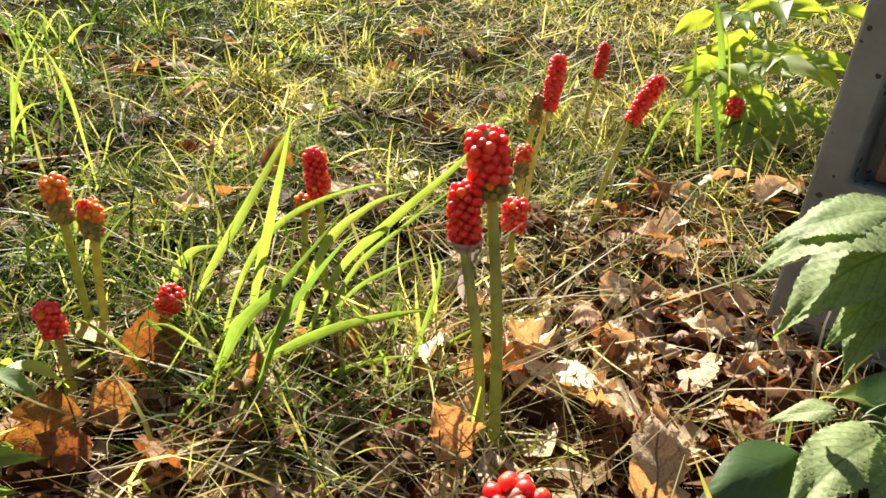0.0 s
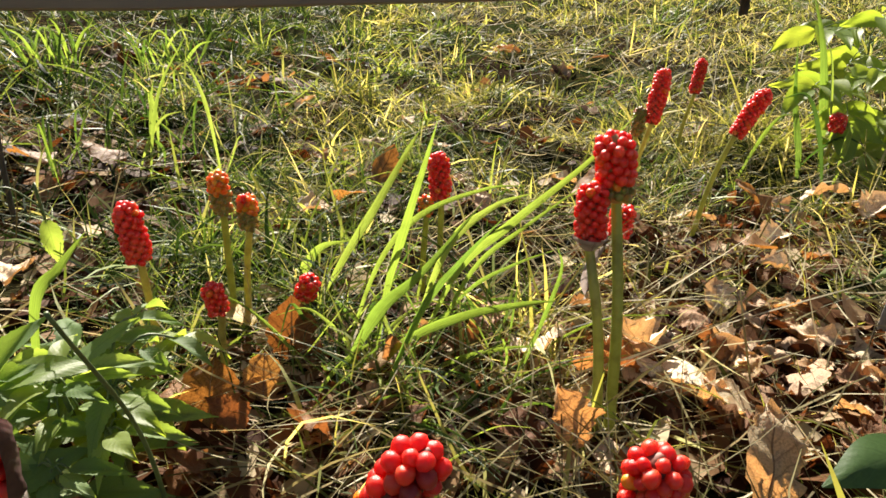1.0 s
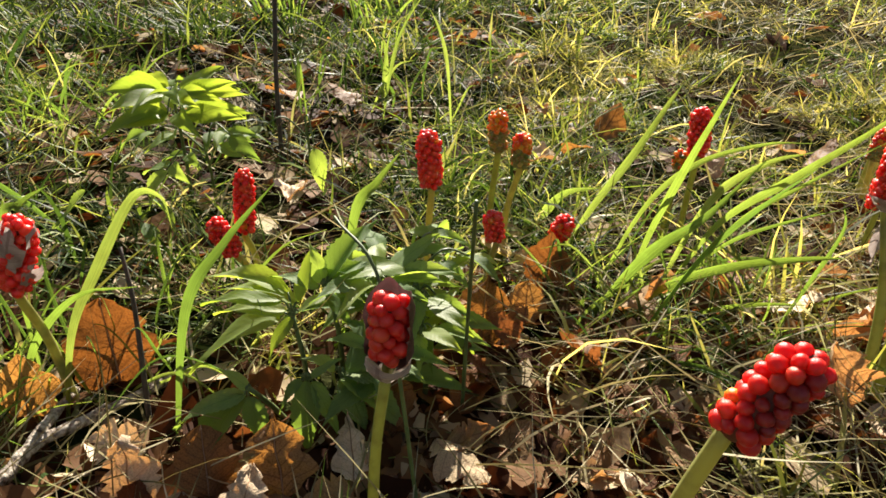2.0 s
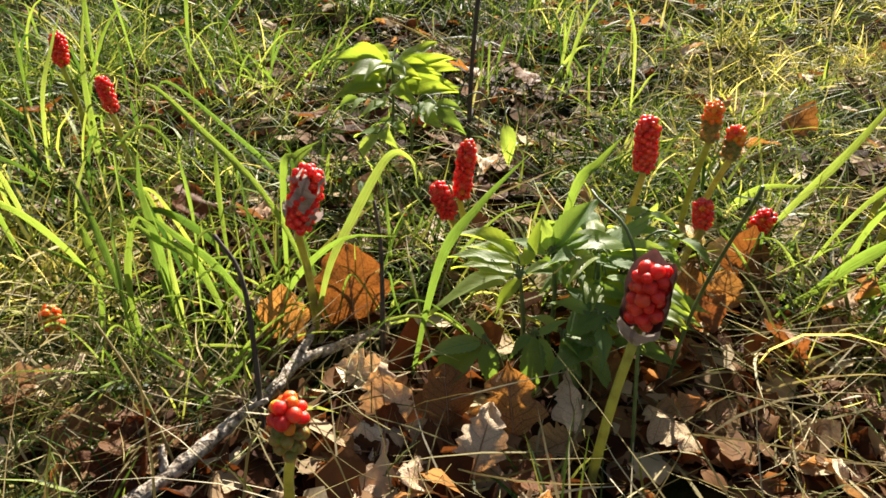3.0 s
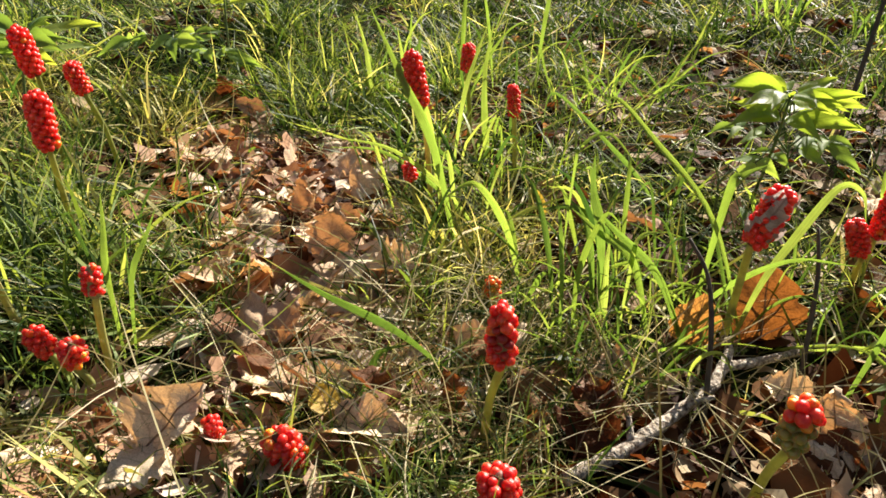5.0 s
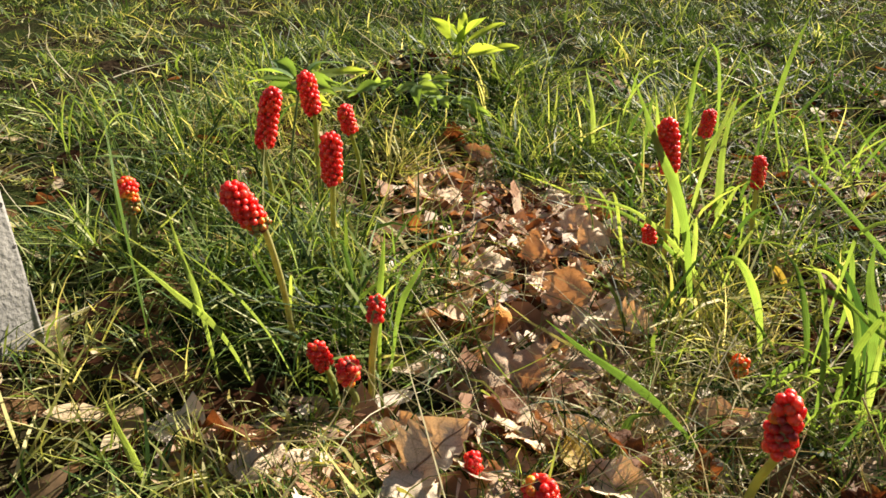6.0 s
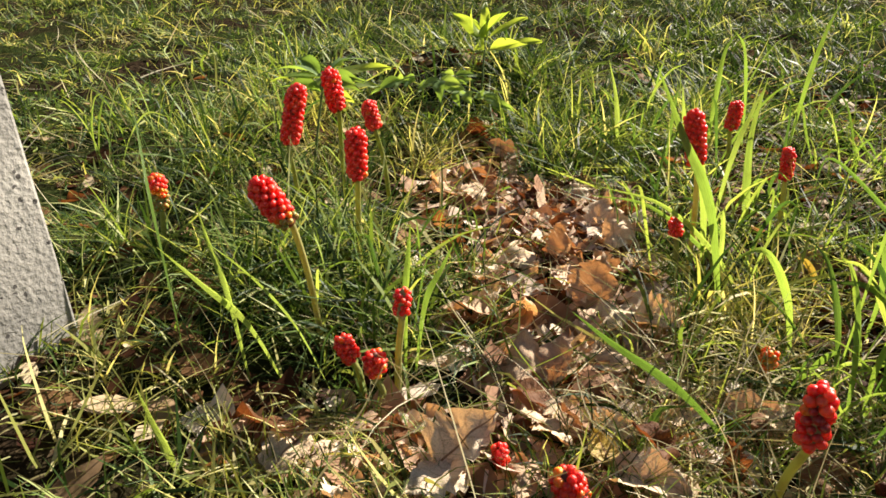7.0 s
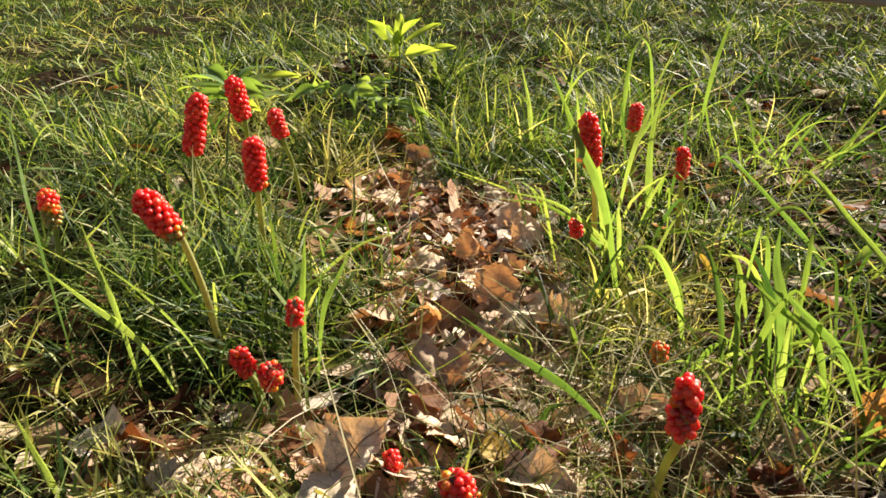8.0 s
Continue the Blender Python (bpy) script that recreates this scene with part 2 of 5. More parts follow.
RED = berry_material("red_berry", [(0.0, (0.78, 0.024, 0.018)), (0.6, (0.88, 0.045, 0.028)), (1.0, (0.90, 0.10, 0.035))])
ORANGE = berry_material("orange_berry", [(0.0, (0.80, 0.14, 0.014)), (0.6, (0.84, 0.26, 0.020)), (1.0, (0.82, 0.42, 0.030))])
ROTTEN = berry_material("rotten_berry", [(0.0, (0.26, 0.022, 0.020)), (0.6, (0.40, 0.028, 0.022)), (1.0, (0.56, 0.034, 0.024))], 0.14)
GREEN = berry_material("unripe_berry", [(0.0, (0.17, 0.18, 0.035)), (0.6, (0.28, 0.26, 0.055)), (1.0, (0.50, 0.38, 0.08))])
SOIL, CONCRETE, PLANK = soil_material(), concrete_material(), plank_material()
RIB = solid("leaf_rib", [(0.3, (0.20, 0.10, 0.045)), (0.7, (0.38, 0.22, 0.11))], 0.7, 90.0, 0.4, 0.001)
BARK = solid("twig_bark", [(0.34, (0.05, 0.036, 0.026)), (0.44, (0.22, 0.18, 0.14)), (0.56, (0.40, 0.355, 0.29)), (0.68, (0.60, 0.55, 0.47))], 0.9, 240.0, 1.0, 0.004, spec=0.15)
DARK_TWIG = solid("dark_twig", [(0.3, (0.025, 0.02, 0.014)), (0.7, (0.08, 0.06, 0.04))], 0.8, 80.0, 0.6, 0.001)
GREEN_STEM = solid("green_stem", [(0.3, (0.05, 0.08, 0.02)), (0.7, (0.12, 0.17, 0.05))], 0.55, 60.0, 0.3, 0.001)
BOARD = solid("red_brown_board", [(0.3, (0.10, 0.05, 0.035)), (0.6, (0.20, 0.10, 0.07)), (0.8, (0.26, 0.15, 0.11))], 0.85, 35.0, 0.6, 0.002)
IRON = solid("rusty_iron", [(0.3, (0.03, 0.02, 0.016)), (0.7, (0.10, 0.06, 0.04))], 0.7, 120.0, 0.5, 0.001)


# ---- building helpers ----
rng = np.random.default_rng(5)
rnd = random.Random(11)


def mesh_of(name, verts, faces, uvs=None, smooth=True):
    me = bpy.data.meshes.new(name)
    me.from_pydata([tuple(v) for v in verts], [], faces)
    if uvs is not None:
        layer = me.uv_layers.new(name="UVMap")
        idx = np.zeros(len(me.loops), dtype=np.int32)
        me.loops.foreach_get("vertex_index", idx)
        layer.data.foreach_set("uv", np.asarray(uvs, dtype=np.float32)[idx].ravel())
    if smooth:
        me.polygons.foreach_set("use_smooth", [True] * len(me.polygons))
    me.update()
    return me


def part(name, me, material, parent=None, label=""):
    if isinstance(me, bmesh.types.BMesh):
        bm, me = me, bpy.data.meshes.new(name)
        bm.to_mesh(me)
        bm.free()
    if material and not me.materials:
        me.materials.append(material)
    ob = new(name, me)
    if parent:
        ob.parent = parent
    if label:
        tagged(ob, label)
    return ob


def empty(name, at=(0, 0, 0)):
    ob = new(name)
    ob.empty_display_size = 0.02
    ob.matrix_basis = Matrix.Translation(at)
    return ob


def ground_heights(x, y):
    """Small dips in front of the bench, and tussocky mounds in the lawn beyond the plants."""
    near = 0.007 * np.sin(3.1 * x + 1.3) * np.cos(2.7 * y) + 0.005 * np.sin(9.0 * x - 4.0 * y) + 0.004 * np.sin(7.0 * y + 13.0 * x)
    away = np.clip((np.hypot(x + 0.35, y + 0.1) - 0.95) / 0.5, 0, 1)
    mound = np.sin(17.0 * x + 3.0 * y) * np.sin(15.0 * y - 5.0 * x + 1.0) + 0.6 * np.sin(29.0 * x - 11.0 * y + 2.0) * np.sin(25.0 * y + 9.0 * x)
    tussock = 0.11 * np.exp(-((x + 1.86) / 0.22) ** 2 - ((y - 0.45) / 0.14) ** 2)
    return near + tussock + 0.025 * away * mound * np.exp(-np.hypot(x, y) / 9.0)


def ground_height(x, y):
    return float(ground_heights(x, y))


def smooth_line(points, steps):
    """A soft curve through a few points."""
    p = [Vector(q) for q in points]
    p = [2 * p[0] - p[1]] + p + [2 * p[-1] - p[-2]]
    line = []
    for i in range(1, len(p) - 2):
        for j in range(steps):
            t = j / steps
            a, b, c, d = p[i - 1], p[i], p[i + 1], p[i + 2]
            line.append(0.5 * ((2 * b) + (c - a) * t + (2 * a - 5 * b + 4 * c - d) * t * t + (3 * b - a - 3 * c + d) * t ** 3))
    line.append(p[-2])
    return line


def tube(points, r0, r1, sides=8, steps=5, knots=0.0, seed=0):
    line = smooth_line(points, steps)
    r = random.Random(seed)
    verts, faces = [], []
    n = len(line)
    for i, p in enumerate(line):
        d = (line[min(i + 1, n - 1)] - line[max(i - 1, 0)]).normalized()
        a = d.cross(Vector((0.31, 0.87, 0.38))).normalized()
        b = d.cross(a)
        rad = (r0 + (r1 - r0) * i / (n - 1)) * (1 + knots * (r.random() - 0.5))
        for j in range(sides):
            w = 2 * math.pi * j / sides
            q = rad * (1 + knots * 0.5 * (r.random() - 0.5))
            verts.append(p + a * q * math.cos(w) + b * q * math.sin(w))
    for i in range(n - 1):
        for j in range(sides):
            k = (j + 1) % sides
            faces.append((i * sides + j, i * sides + k, (i + 1) * sides + k, (i + 1) * sides + j))
    faces.append(tuple(range(sides))[::-1])
    faces.append(tuple(range((n - 1) * sides, n * sides)))
    return mesh_of("tube", verts, faces)


def leaf_mesh(length, width, kind, roll=0.0, bend=0.0, wave=0.0, fold=0.0, seed=0, rows=14, cols=6, ragged=0.0, pleat=0.0, veins=11):
    """A leaf along +y, its upper side to +z. roll curls it across, bend along, wave ripples the margin, fold creases the midrib, pleat raises the leaf between its side veins."""
    r = random.Random(seed)
    ph = [r.uniform(0, 6.28) for _ in range(6)]
    verts, uvs, faces = [], [], []
    x, z, ang = 0.0, 0.0, -bend * 0.3
    y = 0.0
    for i in range(rows + 1):
        v = i / rows
        if kind == "ovate":
            half = math.sin(math.pi * v ** 0.72) ** 0.85 * (1 - 0.15 * v)
        elif kind == "round":
            half = math.sin(math.pi * v ** 0.85) ** 0.6
        elif kind == "serrate":
            half = math.sin(math.pi * v ** 0.62) ** 1.1 * (1 - 0.25 * v) * 1.15 * (1.0 + (0.09 if i % 2 else -0.05))
        elif kind == "toothed":
            half = math.sin(math.pi * v ** 0.66) ** 1.05 * (1 - 0.2 * v) * 1.1 * (1.0 + (0.035 if i % 2 else -0.02))
        else:
            half = (0.25 + 0.75 * math.sin(math.pi * min(1, v * 1.02) ** 0.8)) * (0.62 + 0.55 * abs(math.cos(2.5 * math.pi * v + 0.6))) * (1 - v ** 6)
        half = max(half, 0.0) * width / 2
        if i in (0, rows):
            half = 0.02 * width
        nick = [1 - ragged * r.random() ** 3, 1 - ragged * r.random() ** 3]
        for j in range(cols + 1):
            u = j / cols * 2 - 1
            s = u * half * nick[u > 0] * (1 + 0.08 * math.sin(7 * v + ph[0 if u < 0 else 1]))
            if abs(roll) > 1e-3:
                a = roll * 2 * s / width
                sx, sz = math.sin(a) / roll * width / 2, (1 - math.cos(a)) / roll * width / 2
            else:
                sx, sz = s, 0.0
            sz += fold * abs(s) + wave * length * u * u * math.sin(5 * v + ph[2] + (2.0 if u > 0 else 0)) + 0.3 * wave * length * math.sin(11 * v + 4 * u + ph[3])
            sz += pleat * length * abs(math.sin(math.pi * veins * (v - 0.275 * abs(u)))) * min(1.0, 3 * abs(u))
            sz += 0.12 * ragged * length * (math.sin(9 * v + 7 * u + ph[5]) * math.sin(5 * u - 6 * v + ph[1]))
            verts.append((sx + 0.04 * length * math.sin(2.5 * v + ph[4]) * v, y - sz * math.sin(ang), z + sz * math.cos(ang)))
            uvs.append((u * 0.5 + 0.5, v))
        ang += bend / rows
        y += length / rows * math.cos(ang)
        z += length / rows * math.sin(ang)
    c = cols + 1
    for i in range(rows):
        for j in range(cols):
            faces.append((i * c + j, i * c + j + 1, (i + 1) * c + j + 1, (i + 1) * c + j))
    return mesh_of("leaf", verts, faces, uvs)


def frame_of(at, along, normal, spin=0.0):
    """A pose at a point with +y along a direction and +z towards a normal."""
    y = Vector(along).normalized()
    z = Vector(normal)
    z = (z - y * z.dot(y)).normalized()
    m = Matrix.Identity(4)
    x = y.cross(z)
    for i, a in enumerate((x, y, z)):
        m.col[i][:3] = a
    m.translation = at
    return m @ pose(0, 0, 0, 0, spin, 0)


# ---- the ground ----
def build_ground():
    a = np.sinh(np.linspace(-6.2, 6.2, 181)) / np.sinh(6.2) * 70
    b = np.sinh(np.linspace(-6.2, 6.2, 181)) / np.sinh(6.2) * 70
    gx, gy = np.meshgrid(a - 0.4, b + 0.4)
    gz = ground_heights(gx, gy) - 0.004 + np.where(np.hypot(gx, gy) < 3, 0.003, 0.0) * np.sin(61 * gx) * np.sin(57 * gy + 2 * gx)
    n = len(a)
    verts = np.stack([gx.ravel(), gy.ravel(), gz.ravel()], 1)
    i = np.arange((n - 1) * n).reshape(n - 1, n)[:, :-1].ravel()
    faces = np.stack([i, i + 1, i + n + 1, i + n], 1).tolist()
    ob = part("ground", mesh_of("ground", verts, faces), SOIL)
    tagged(ob, "dark soil ground with moss, reaching into the distance", "ground", kind="structure")


build_ground()


# ---- the concrete bench ----
def box(bm, x0, x1, y0, y1, z0, z1):
    v = [bm.verts.new((x, y, z)) for x in (x0, x1) for y in (y0, y1) for z in (z0, z1)]
    for f in ((0, 1, 3, 2), (4, 6, 7, 5), (0, 4, 5, 1), (2, 3, 7, 6), (0, 2, 6, 4), (1, 5, 7, 3)):
        bm.faces.new([v[i] for i in f])


def rough_bevel(ob, width):
    m = ob.modifiers.new("worn_edges", "BEVEL")
    m.width, m.segments, m.limit_method = width, 2, "ANGLE"


def bench_leg(bench, x0, outward, top, slot_low, back=0.0):
    """A cast plate with an upright pocket in its inner face, and a board set into the pocket."""
    def side(d0, d1):
        return sorted((x0 + outward * d0, x0 + outward * d1))
    ys, zs = [y + back for y in (-0.24, -0.105, -0.032, 0.0)], (-0.06, slot_low, top)
    bm = bmesh.new()

    def quad(*points):
        bm.faces.new([bm.verts.new(p) for p in points])
    near, deep, far = x0, x0 + outward * 0.032, x0 + outward * 0.085
    for i in range(3):
        for j in range(2):
            x = deep if (i, j) == (1, 1) else near
            quad((x, ys[i], zs[j]), (x, ys[i + 1], zs[j]), (x, ys[i + 1], zs[j + 1]), (x, ys[i], zs[j + 1]))
            quad((far, ys[i], zs[j]), (far, ys[i + 1], zs[j]), (far, ys[i + 1], zs[j + 1]), (far, ys[i], zs[j + 1]))
    for y in ys[1:3]:
        quad((near, y, zs[1]), (deep, y, zs[1]), (deep, y, zs[2]), (near, y, zs[2]))
    quad((near, ys[1], zs[1]), (deep, ys[1], zs[1]), (deep, ys[2], zs[1]), (near, ys[2], zs[1]))
    for y in (ys[0], ys[3]):
        for j in range(2):
            quad((near, y, zs[j]), (far, y, zs[j]), (far, y, zs[j + 1]), (near, y, zs[j + 1]))
    for i in range(3):
        x = deep if i == 1 else near
        quad((x, ys[i], top), (far, ys[i], top), (far, ys[i + 1], top), (x, ys[i + 1], top))
        quad((near, ys[i], zs[0]), (far, ys[i], zs[0]), (far, ys[i + 1], zs[0]), (near, ys[i + 1], zs[0]))
    bmesh.ops.remove_doubles(bm, verts=bm.verts, dist=1e-5)
    bmesh.ops.recalc_face_normals(bm, faces=bm.faces)
    leg = part("leg", bm, CONCRETE, bench, "grey pitted cast concrete leg")
    rough_bevel(leg, 0.004)
    bm = bmesh.new()
    e, f = side(0.012, 0.0319)
    box(bm, e, f, -0.1045 + back, -0.047 + back, slot_low + 0.004, top - 0.005)
    board = part("insert_board", bm, BOARD, leg, "reddish brown board set in the pocket")
    rough_bevel(board, 0.002)


def build_bench():
    bench = empty("bench")
    x = Vector((0.8341, 0.5516, 0))
    y = Vector((-0.5516, 0.8341, 0))
    z = x.cross(y)
    m = Matrix.Identity(4)
    for i, a in enumerate((x, y, z)):
        m.col[i][:3] = a
    m.translation = (0.3455, 0.575, 0.0)
    bench.matrix_basis = m
    bench_leg(bench, 0.0, 1, 0.357, 0.178, -0.002)
    bench_leg(bench, -1.844, -1, 0.428, 0.228, -0.016)
    bm = bmesh.new()
    box(bm, -1.96, 0.26, -0.068, -0.022, 0.0, 0.12)
    bmesh.ops.subdivide_edges(bm, edges=[e for e in bm.edges if e.calc_length() > 1], cuts=40)
    r = random.Random(3)
    for v in bm.verts:
        a = -v.co.x
        warp = float(np.interp(a, (0.0, 0.17, 0.30, 0.55, 0.69, 0.85, 1.12, 1.20, 1.96), (0.3560, 0.3560, 0.3592, 0.3618, 0.3649, 0.3740, 0.3935, 0.3948, 0.4310)))
        v.co.z += warp + (0.0012 * (r.random() - 0.5) if v.co.z < 0.01 else 0)
    plank = part("plank", bm, PLANK, bench, "weathered dark brown timber plank")
    rough_bevel(plank, 0.003)
    bm = bmesh.new()
    bmesh.ops.create_cone(bm, cap_ends=True, segments=10, radius1=0.0022, radius2=0.0022, depth=0.016, matrix=Matrix.Translation((-0.385, -0.045, 0.356)))
    bmesh.ops.create_cone(bm, cap_ends=True, segments=6, radius1=0.004, radius2=0.004, depth=0.004, matrix=Matrix.Translation((-0.385, -0.045, 0.358)))
    part("bolt", bm, IRON, bench, "rusty iron bolt under the plank")
    tagged(bench, "low bench of concrete legs and a weathered timber plank", "bench")


build_bench()


# ---- arum berry spikes ----
def berry_meshes():
    made = []
    for s in range(3):
        r = random.Random(s)
        bm = bmesh.new()
        bmesh.ops.create_icosphere(bm, subdivisions=2, radius=1.0)
        ph = r.uniform(0, 6)
        for v in bm.verts:
            k = 1.0 + 0.07 * math.sin(3 * v.co.x + ph) + 0.06 * math.sin(4 * v.co.y + 2 * ph)
            v.co = Vector((v.co.x * k, v.co.y * k, v.co.z * (1.12 if v.co.z > 0 else 1.25)))
            if v.co.z > 0.95:
                v.co.z -= 0.10 * (v.co.z - 0.95) / 0.2
        for f in bm.faces:
            f.smooth = True
        me = bpy.data.meshes.new("berry")
        bm.to_mesh(me)
        bm.free()
        made.append(me)
    kinds = {}
    for key, material in (("red", RED), ("orange", ORANGE), ("green", GREEN), ("rotten", ROTTEN)):
        kinds[key] = []
        for me in made:
            c = me.copy()
            c.materials.append(material)
            kinds[key].append(c)
    return kinds


BERRIES = berry_meshes()


def arum(base, low, high, radius, ripe="red", label="ripe red arum berry spike on a pale green stalk", sheath="", gap=0.0, seed=0, bow=0.25, berry=0.0, stalk=0.0031, rot=None, foot=0.0):
    """One fruiting stalk: a fleshy stem, a core, and berries packed round it. ripe: red, orange, half (green at the foot), mixed. rot: the side and height of a shrivelled dark patch. foot: how much of a red spike is unripe below."""
    r = random.Random(seed * 7 + int(1000 * abs(low[0])))
    bz = ground_height(*base)
    root = empty("arum", (base[0], base[1], bz))
    o = Vector((base[0], base[1], bz))
    lo, hi = Vector(low) - o, Vector(high) - o
    axis = (hi - lo)
    length = axis.length
    axis.normalize()
    mid = Vector((lo.x * (0.5 - bow * 0.5), lo.y * (0.5 - bow * 0.5), lo.z * 0.55))
    part("stem", tube([Vector((0, 0, -0.012)), mid, lo - axis * 0.004, lo + axis * 0.008], stalk * 1.15, stalk * 0.95, 10, 6, 0.05, seed), STALK, root)
    side = axis.cross(Vector((0.2, 1, 0.1))).normalized()
    front = axis.cross(side)
    rb = berry or min(0.0044, max(0.0030, radius * 0.265))
    inner = max(radius * 0.93 - rb, rb * 0.5)
    # the core that the berries sit on
    prof = [(0.0, 0.55), (0.12, 0.95), (0.5, 0.9), (0.85, 0.7), (1.0, 0.15)]
    cv, cf = [], []
    for h, w in prof:
        for j in range(10):
            a = 2 * math.pi * j / 10
            cv.append(lo + axis * (h * length * 0.96) + (side * math.cos(a) + front * math.sin(a)) * inner * w)
    for i in range(len(prof) - 1):
        for j in range(10):
            k = (j + 1) % 10
            cf.append((i * 10 + j, i * 10 + k, (i + 1) * 10 + k, (i + 1) * 10 + j))
    cf.append(tuple(range(10))[::-1])
    cf.append(tuple(range(40, 50)))
    spike = part("fruit_spike", mesh_of("fruit_spike", cv, cf), RED_CORE if ripe == "red" and not gap else CORE, root, "dense spike of glossy berries")
    count = int(2 * math.pi * max(inner, rb * 0.8) * length / (rb * 2) ** 2 * 1.28) + 4
    for i in range(count):
        h = (i + 0.5) / count
        a = i * 2.39996 + r.uniform(-0.12, 0.12)
        if gap and r.random() < gap:
            continue
        dome = math.sqrt(max(0.0, 1 - ((h - 0.80) / 0.20) ** 2)) if h > 0.80 else 1.0
        dome *= 0.86 + 0.14 * math.sin(min(1.0, h * 3.0) * math.pi / 2)
        out = side * math.cos(a) + front * math.sin(a)
        tilt = (out * max(dome, 0.1) + axis * (0.18 + (0.9 if h > 0.9 else 0.0))).normalized()
        at = lo + axis * (rb * 0.6 + h * (length - rb * 1.4)) + out * (inner * dome + r.uniform(-0.28, 0.20) * rb)
        if ripe == "red":
            kind = "red" if r.random() > 0.04 else "orange"
        elif ripe == "orange":
            kind = "green" if h < 0.50 + 0.1 * r.random() else ("orange" if r.random() < 0.88 else "red")
        elif ripe == "mixed":
            kind = "green" if h < 0.40 + 0.12 * r.random() else ("orange" if r.random() < 0.6 else "red")
        elif ripe == "half":
            kind = "green" if h < 0.60 + 0.05 * r.random() else ("orange" if r.random() < 0.25 else "red")
        elif ripe == "yellow":
            kind = "orange" if r.random() < 0.7 else "green"
        else:
            kind = "green"
        if ripe == "red" and h < foot * r.uniform(0.8, 1.2):
            kind = "green" if h < foot * 0.75 else "orange"
        if rot and out.dot(Vector(rot[:3])) > 0.45 + 1.6 * abs(h - rot[3]):
            kind = "rotten"
        size = rb * r.uniform(0.78, 1.10) * {"green": 0.86, "rotten": 0.88}.get(kind, 1.0)
        b = new("berry", BERRIES[kind][r.randrange(3)])
        b.parent = spike
        q = tilt.to_track_quat("Z", "Y")
        b.matrix_basis = Matrix.LocRotScale(at, q, Vector((size, size, size * r.uniform(0.95, 1.1))))
    if sheath:
        build_sheath(root, lo, axis, side, front, length, radius, sheath, r)
    tagged(root, label, "arum plant", "arum berry spikes")
    return root


def build_sheath(root, lo, axis, side, front, length, radius, form, r):
    """The withered remains of the spathe: a collar with a rag, or a hood over the back of the spike."""
    rows, cols = 10, 14
    spread, low_end, up, start, wide, label = {
        "rag": (5.2, -0.10, 0.16, 1.9, 1.02, "grey withered sheath rag below the berries"),
        "collar": (6.0, -0.30, 0.06, 1.6, 0.98, "grey withered collar under the berries"),
        "hood": (4.1, -0.12, 1.04, -1.5, 1.06, "dark papery hood behind the berries"),
        "veil": (3.6, 0.02, 0.98, 1.75, 1.0, "pale papery sheath half over the berries"),
    }[form]
    verts, uvs, faces = [], [], []
    ph = r.uniform(0, 6)
    for i in range(rows + 1):
        v = i / rows
        for j in range(cols + 1):
            u = j / cols
            a = start + spread * (u - 0.5) * (1 - 0.2 * v) + (0.5 * v if form == "veil" else 0.0)
            h = low_end + v * (up - low_end) * (1 - 0.22 * abs(u - 0.5) * v + 0.09 * math.sin(11 * u + ph))
            swell = 0.35 + 0.65 * min(1.0, max(0.0, (h - low_end) / 0.22))
            crumple = 0.10 if form == "veil" else 0.05
            rad = radius * wide * swell * (1 + crumple * math.sin(9 * u + 5 * v + ph) + crumple * math.sin(23 * u + 13 * v))
            if h > 0.8:
                rad *= max(0.72, 1 - 0.9 * (h - 0.8))
            verts.append(lo + axis * (h * length) + (side * math.cos(a) + front * math.sin(a)) * rad)
            uvs.append((u, v))
    c = cols + 1
    for i in range(rows):
        for j in range(cols):
            if form == "veil" and math.sin(0.75 * i + ph) * math.sin(0.62 * j + 2 * ph) + 0.35 * math.sin(1.9 * j - i) > 0.20 * (i / rows) - 0.10:
                continue
            faces.append((i * c + j, i * c + j + 1, (i + 1) * c + j + 1, (i + 1) * c + j))
    part("sheath", mesh_of("sheath", verts, faces, uvs), HOOD if form == "hood" else SPATHE, root, label)
    if form == "hood":
        build_sheath(root, lo, axis, side, front, length, radius, "collar", r)
    if form == "rag":
        me = leaf_mesh(0.05, 0.014, "ovate", roll=1.8, bend=-0.7, wave=0.06, seed=4)
        rag = part("sheath_tip", me, SPATHE, root, "hanging withered sheath tip")
        rag.matrix_basis = frame_of(lo - side * radius * 0.9, Vector((-0.35, -0.1, -1)), (-1, -0.4, 0.2))


RIPE = "ripe red arum berry spike on a pale green stalk"
TURNING = "arum spike with orange berries turning red, green at the foot"
LOW = "low red arum berry cluster sunk in the grass"
arum((0.046, 0.405), (0.036, 0.461, 0.194), (0.027, 0.461, 0.248), 0.0180, label="tall arum spike of red berries beside its twin", seed=1, gap=0.03, foot=0.34, stalk=0.0041)
arum((0.036, 0.405), (0.017, 0.446, 0.164), (0.014, 0.447, 0.214), 0.0138, label="red arum spike with a withered grey sheath below", sheath="rag", seed=2, stalk=0.0038)
arum((-0.103, 0.628), (-0.103, 0.613, 0.126), (-0.107, 0.613, 0.177), 0.0125, label=RIPE, seed=3)
arum((-0.122, 0.622), (-0.118, 0.612, 0.108), (-0.119, 0.612, 0.130), 0.0095, "yellow", "small orange arum cluster beside a red spike", seed=4)
arum((0.150, 0.872), (0.164, 0.850, 0.147), (0.170, 0.849, 0.219), 0.0130, label=RIPE, seed=5)
arum((0.140, 0.860), (0.146, 0.848, 0.130), (0.147, 0.848, 0.170), 0.0110, "green", "unripe green arum spike behind the red ones", seed=6)
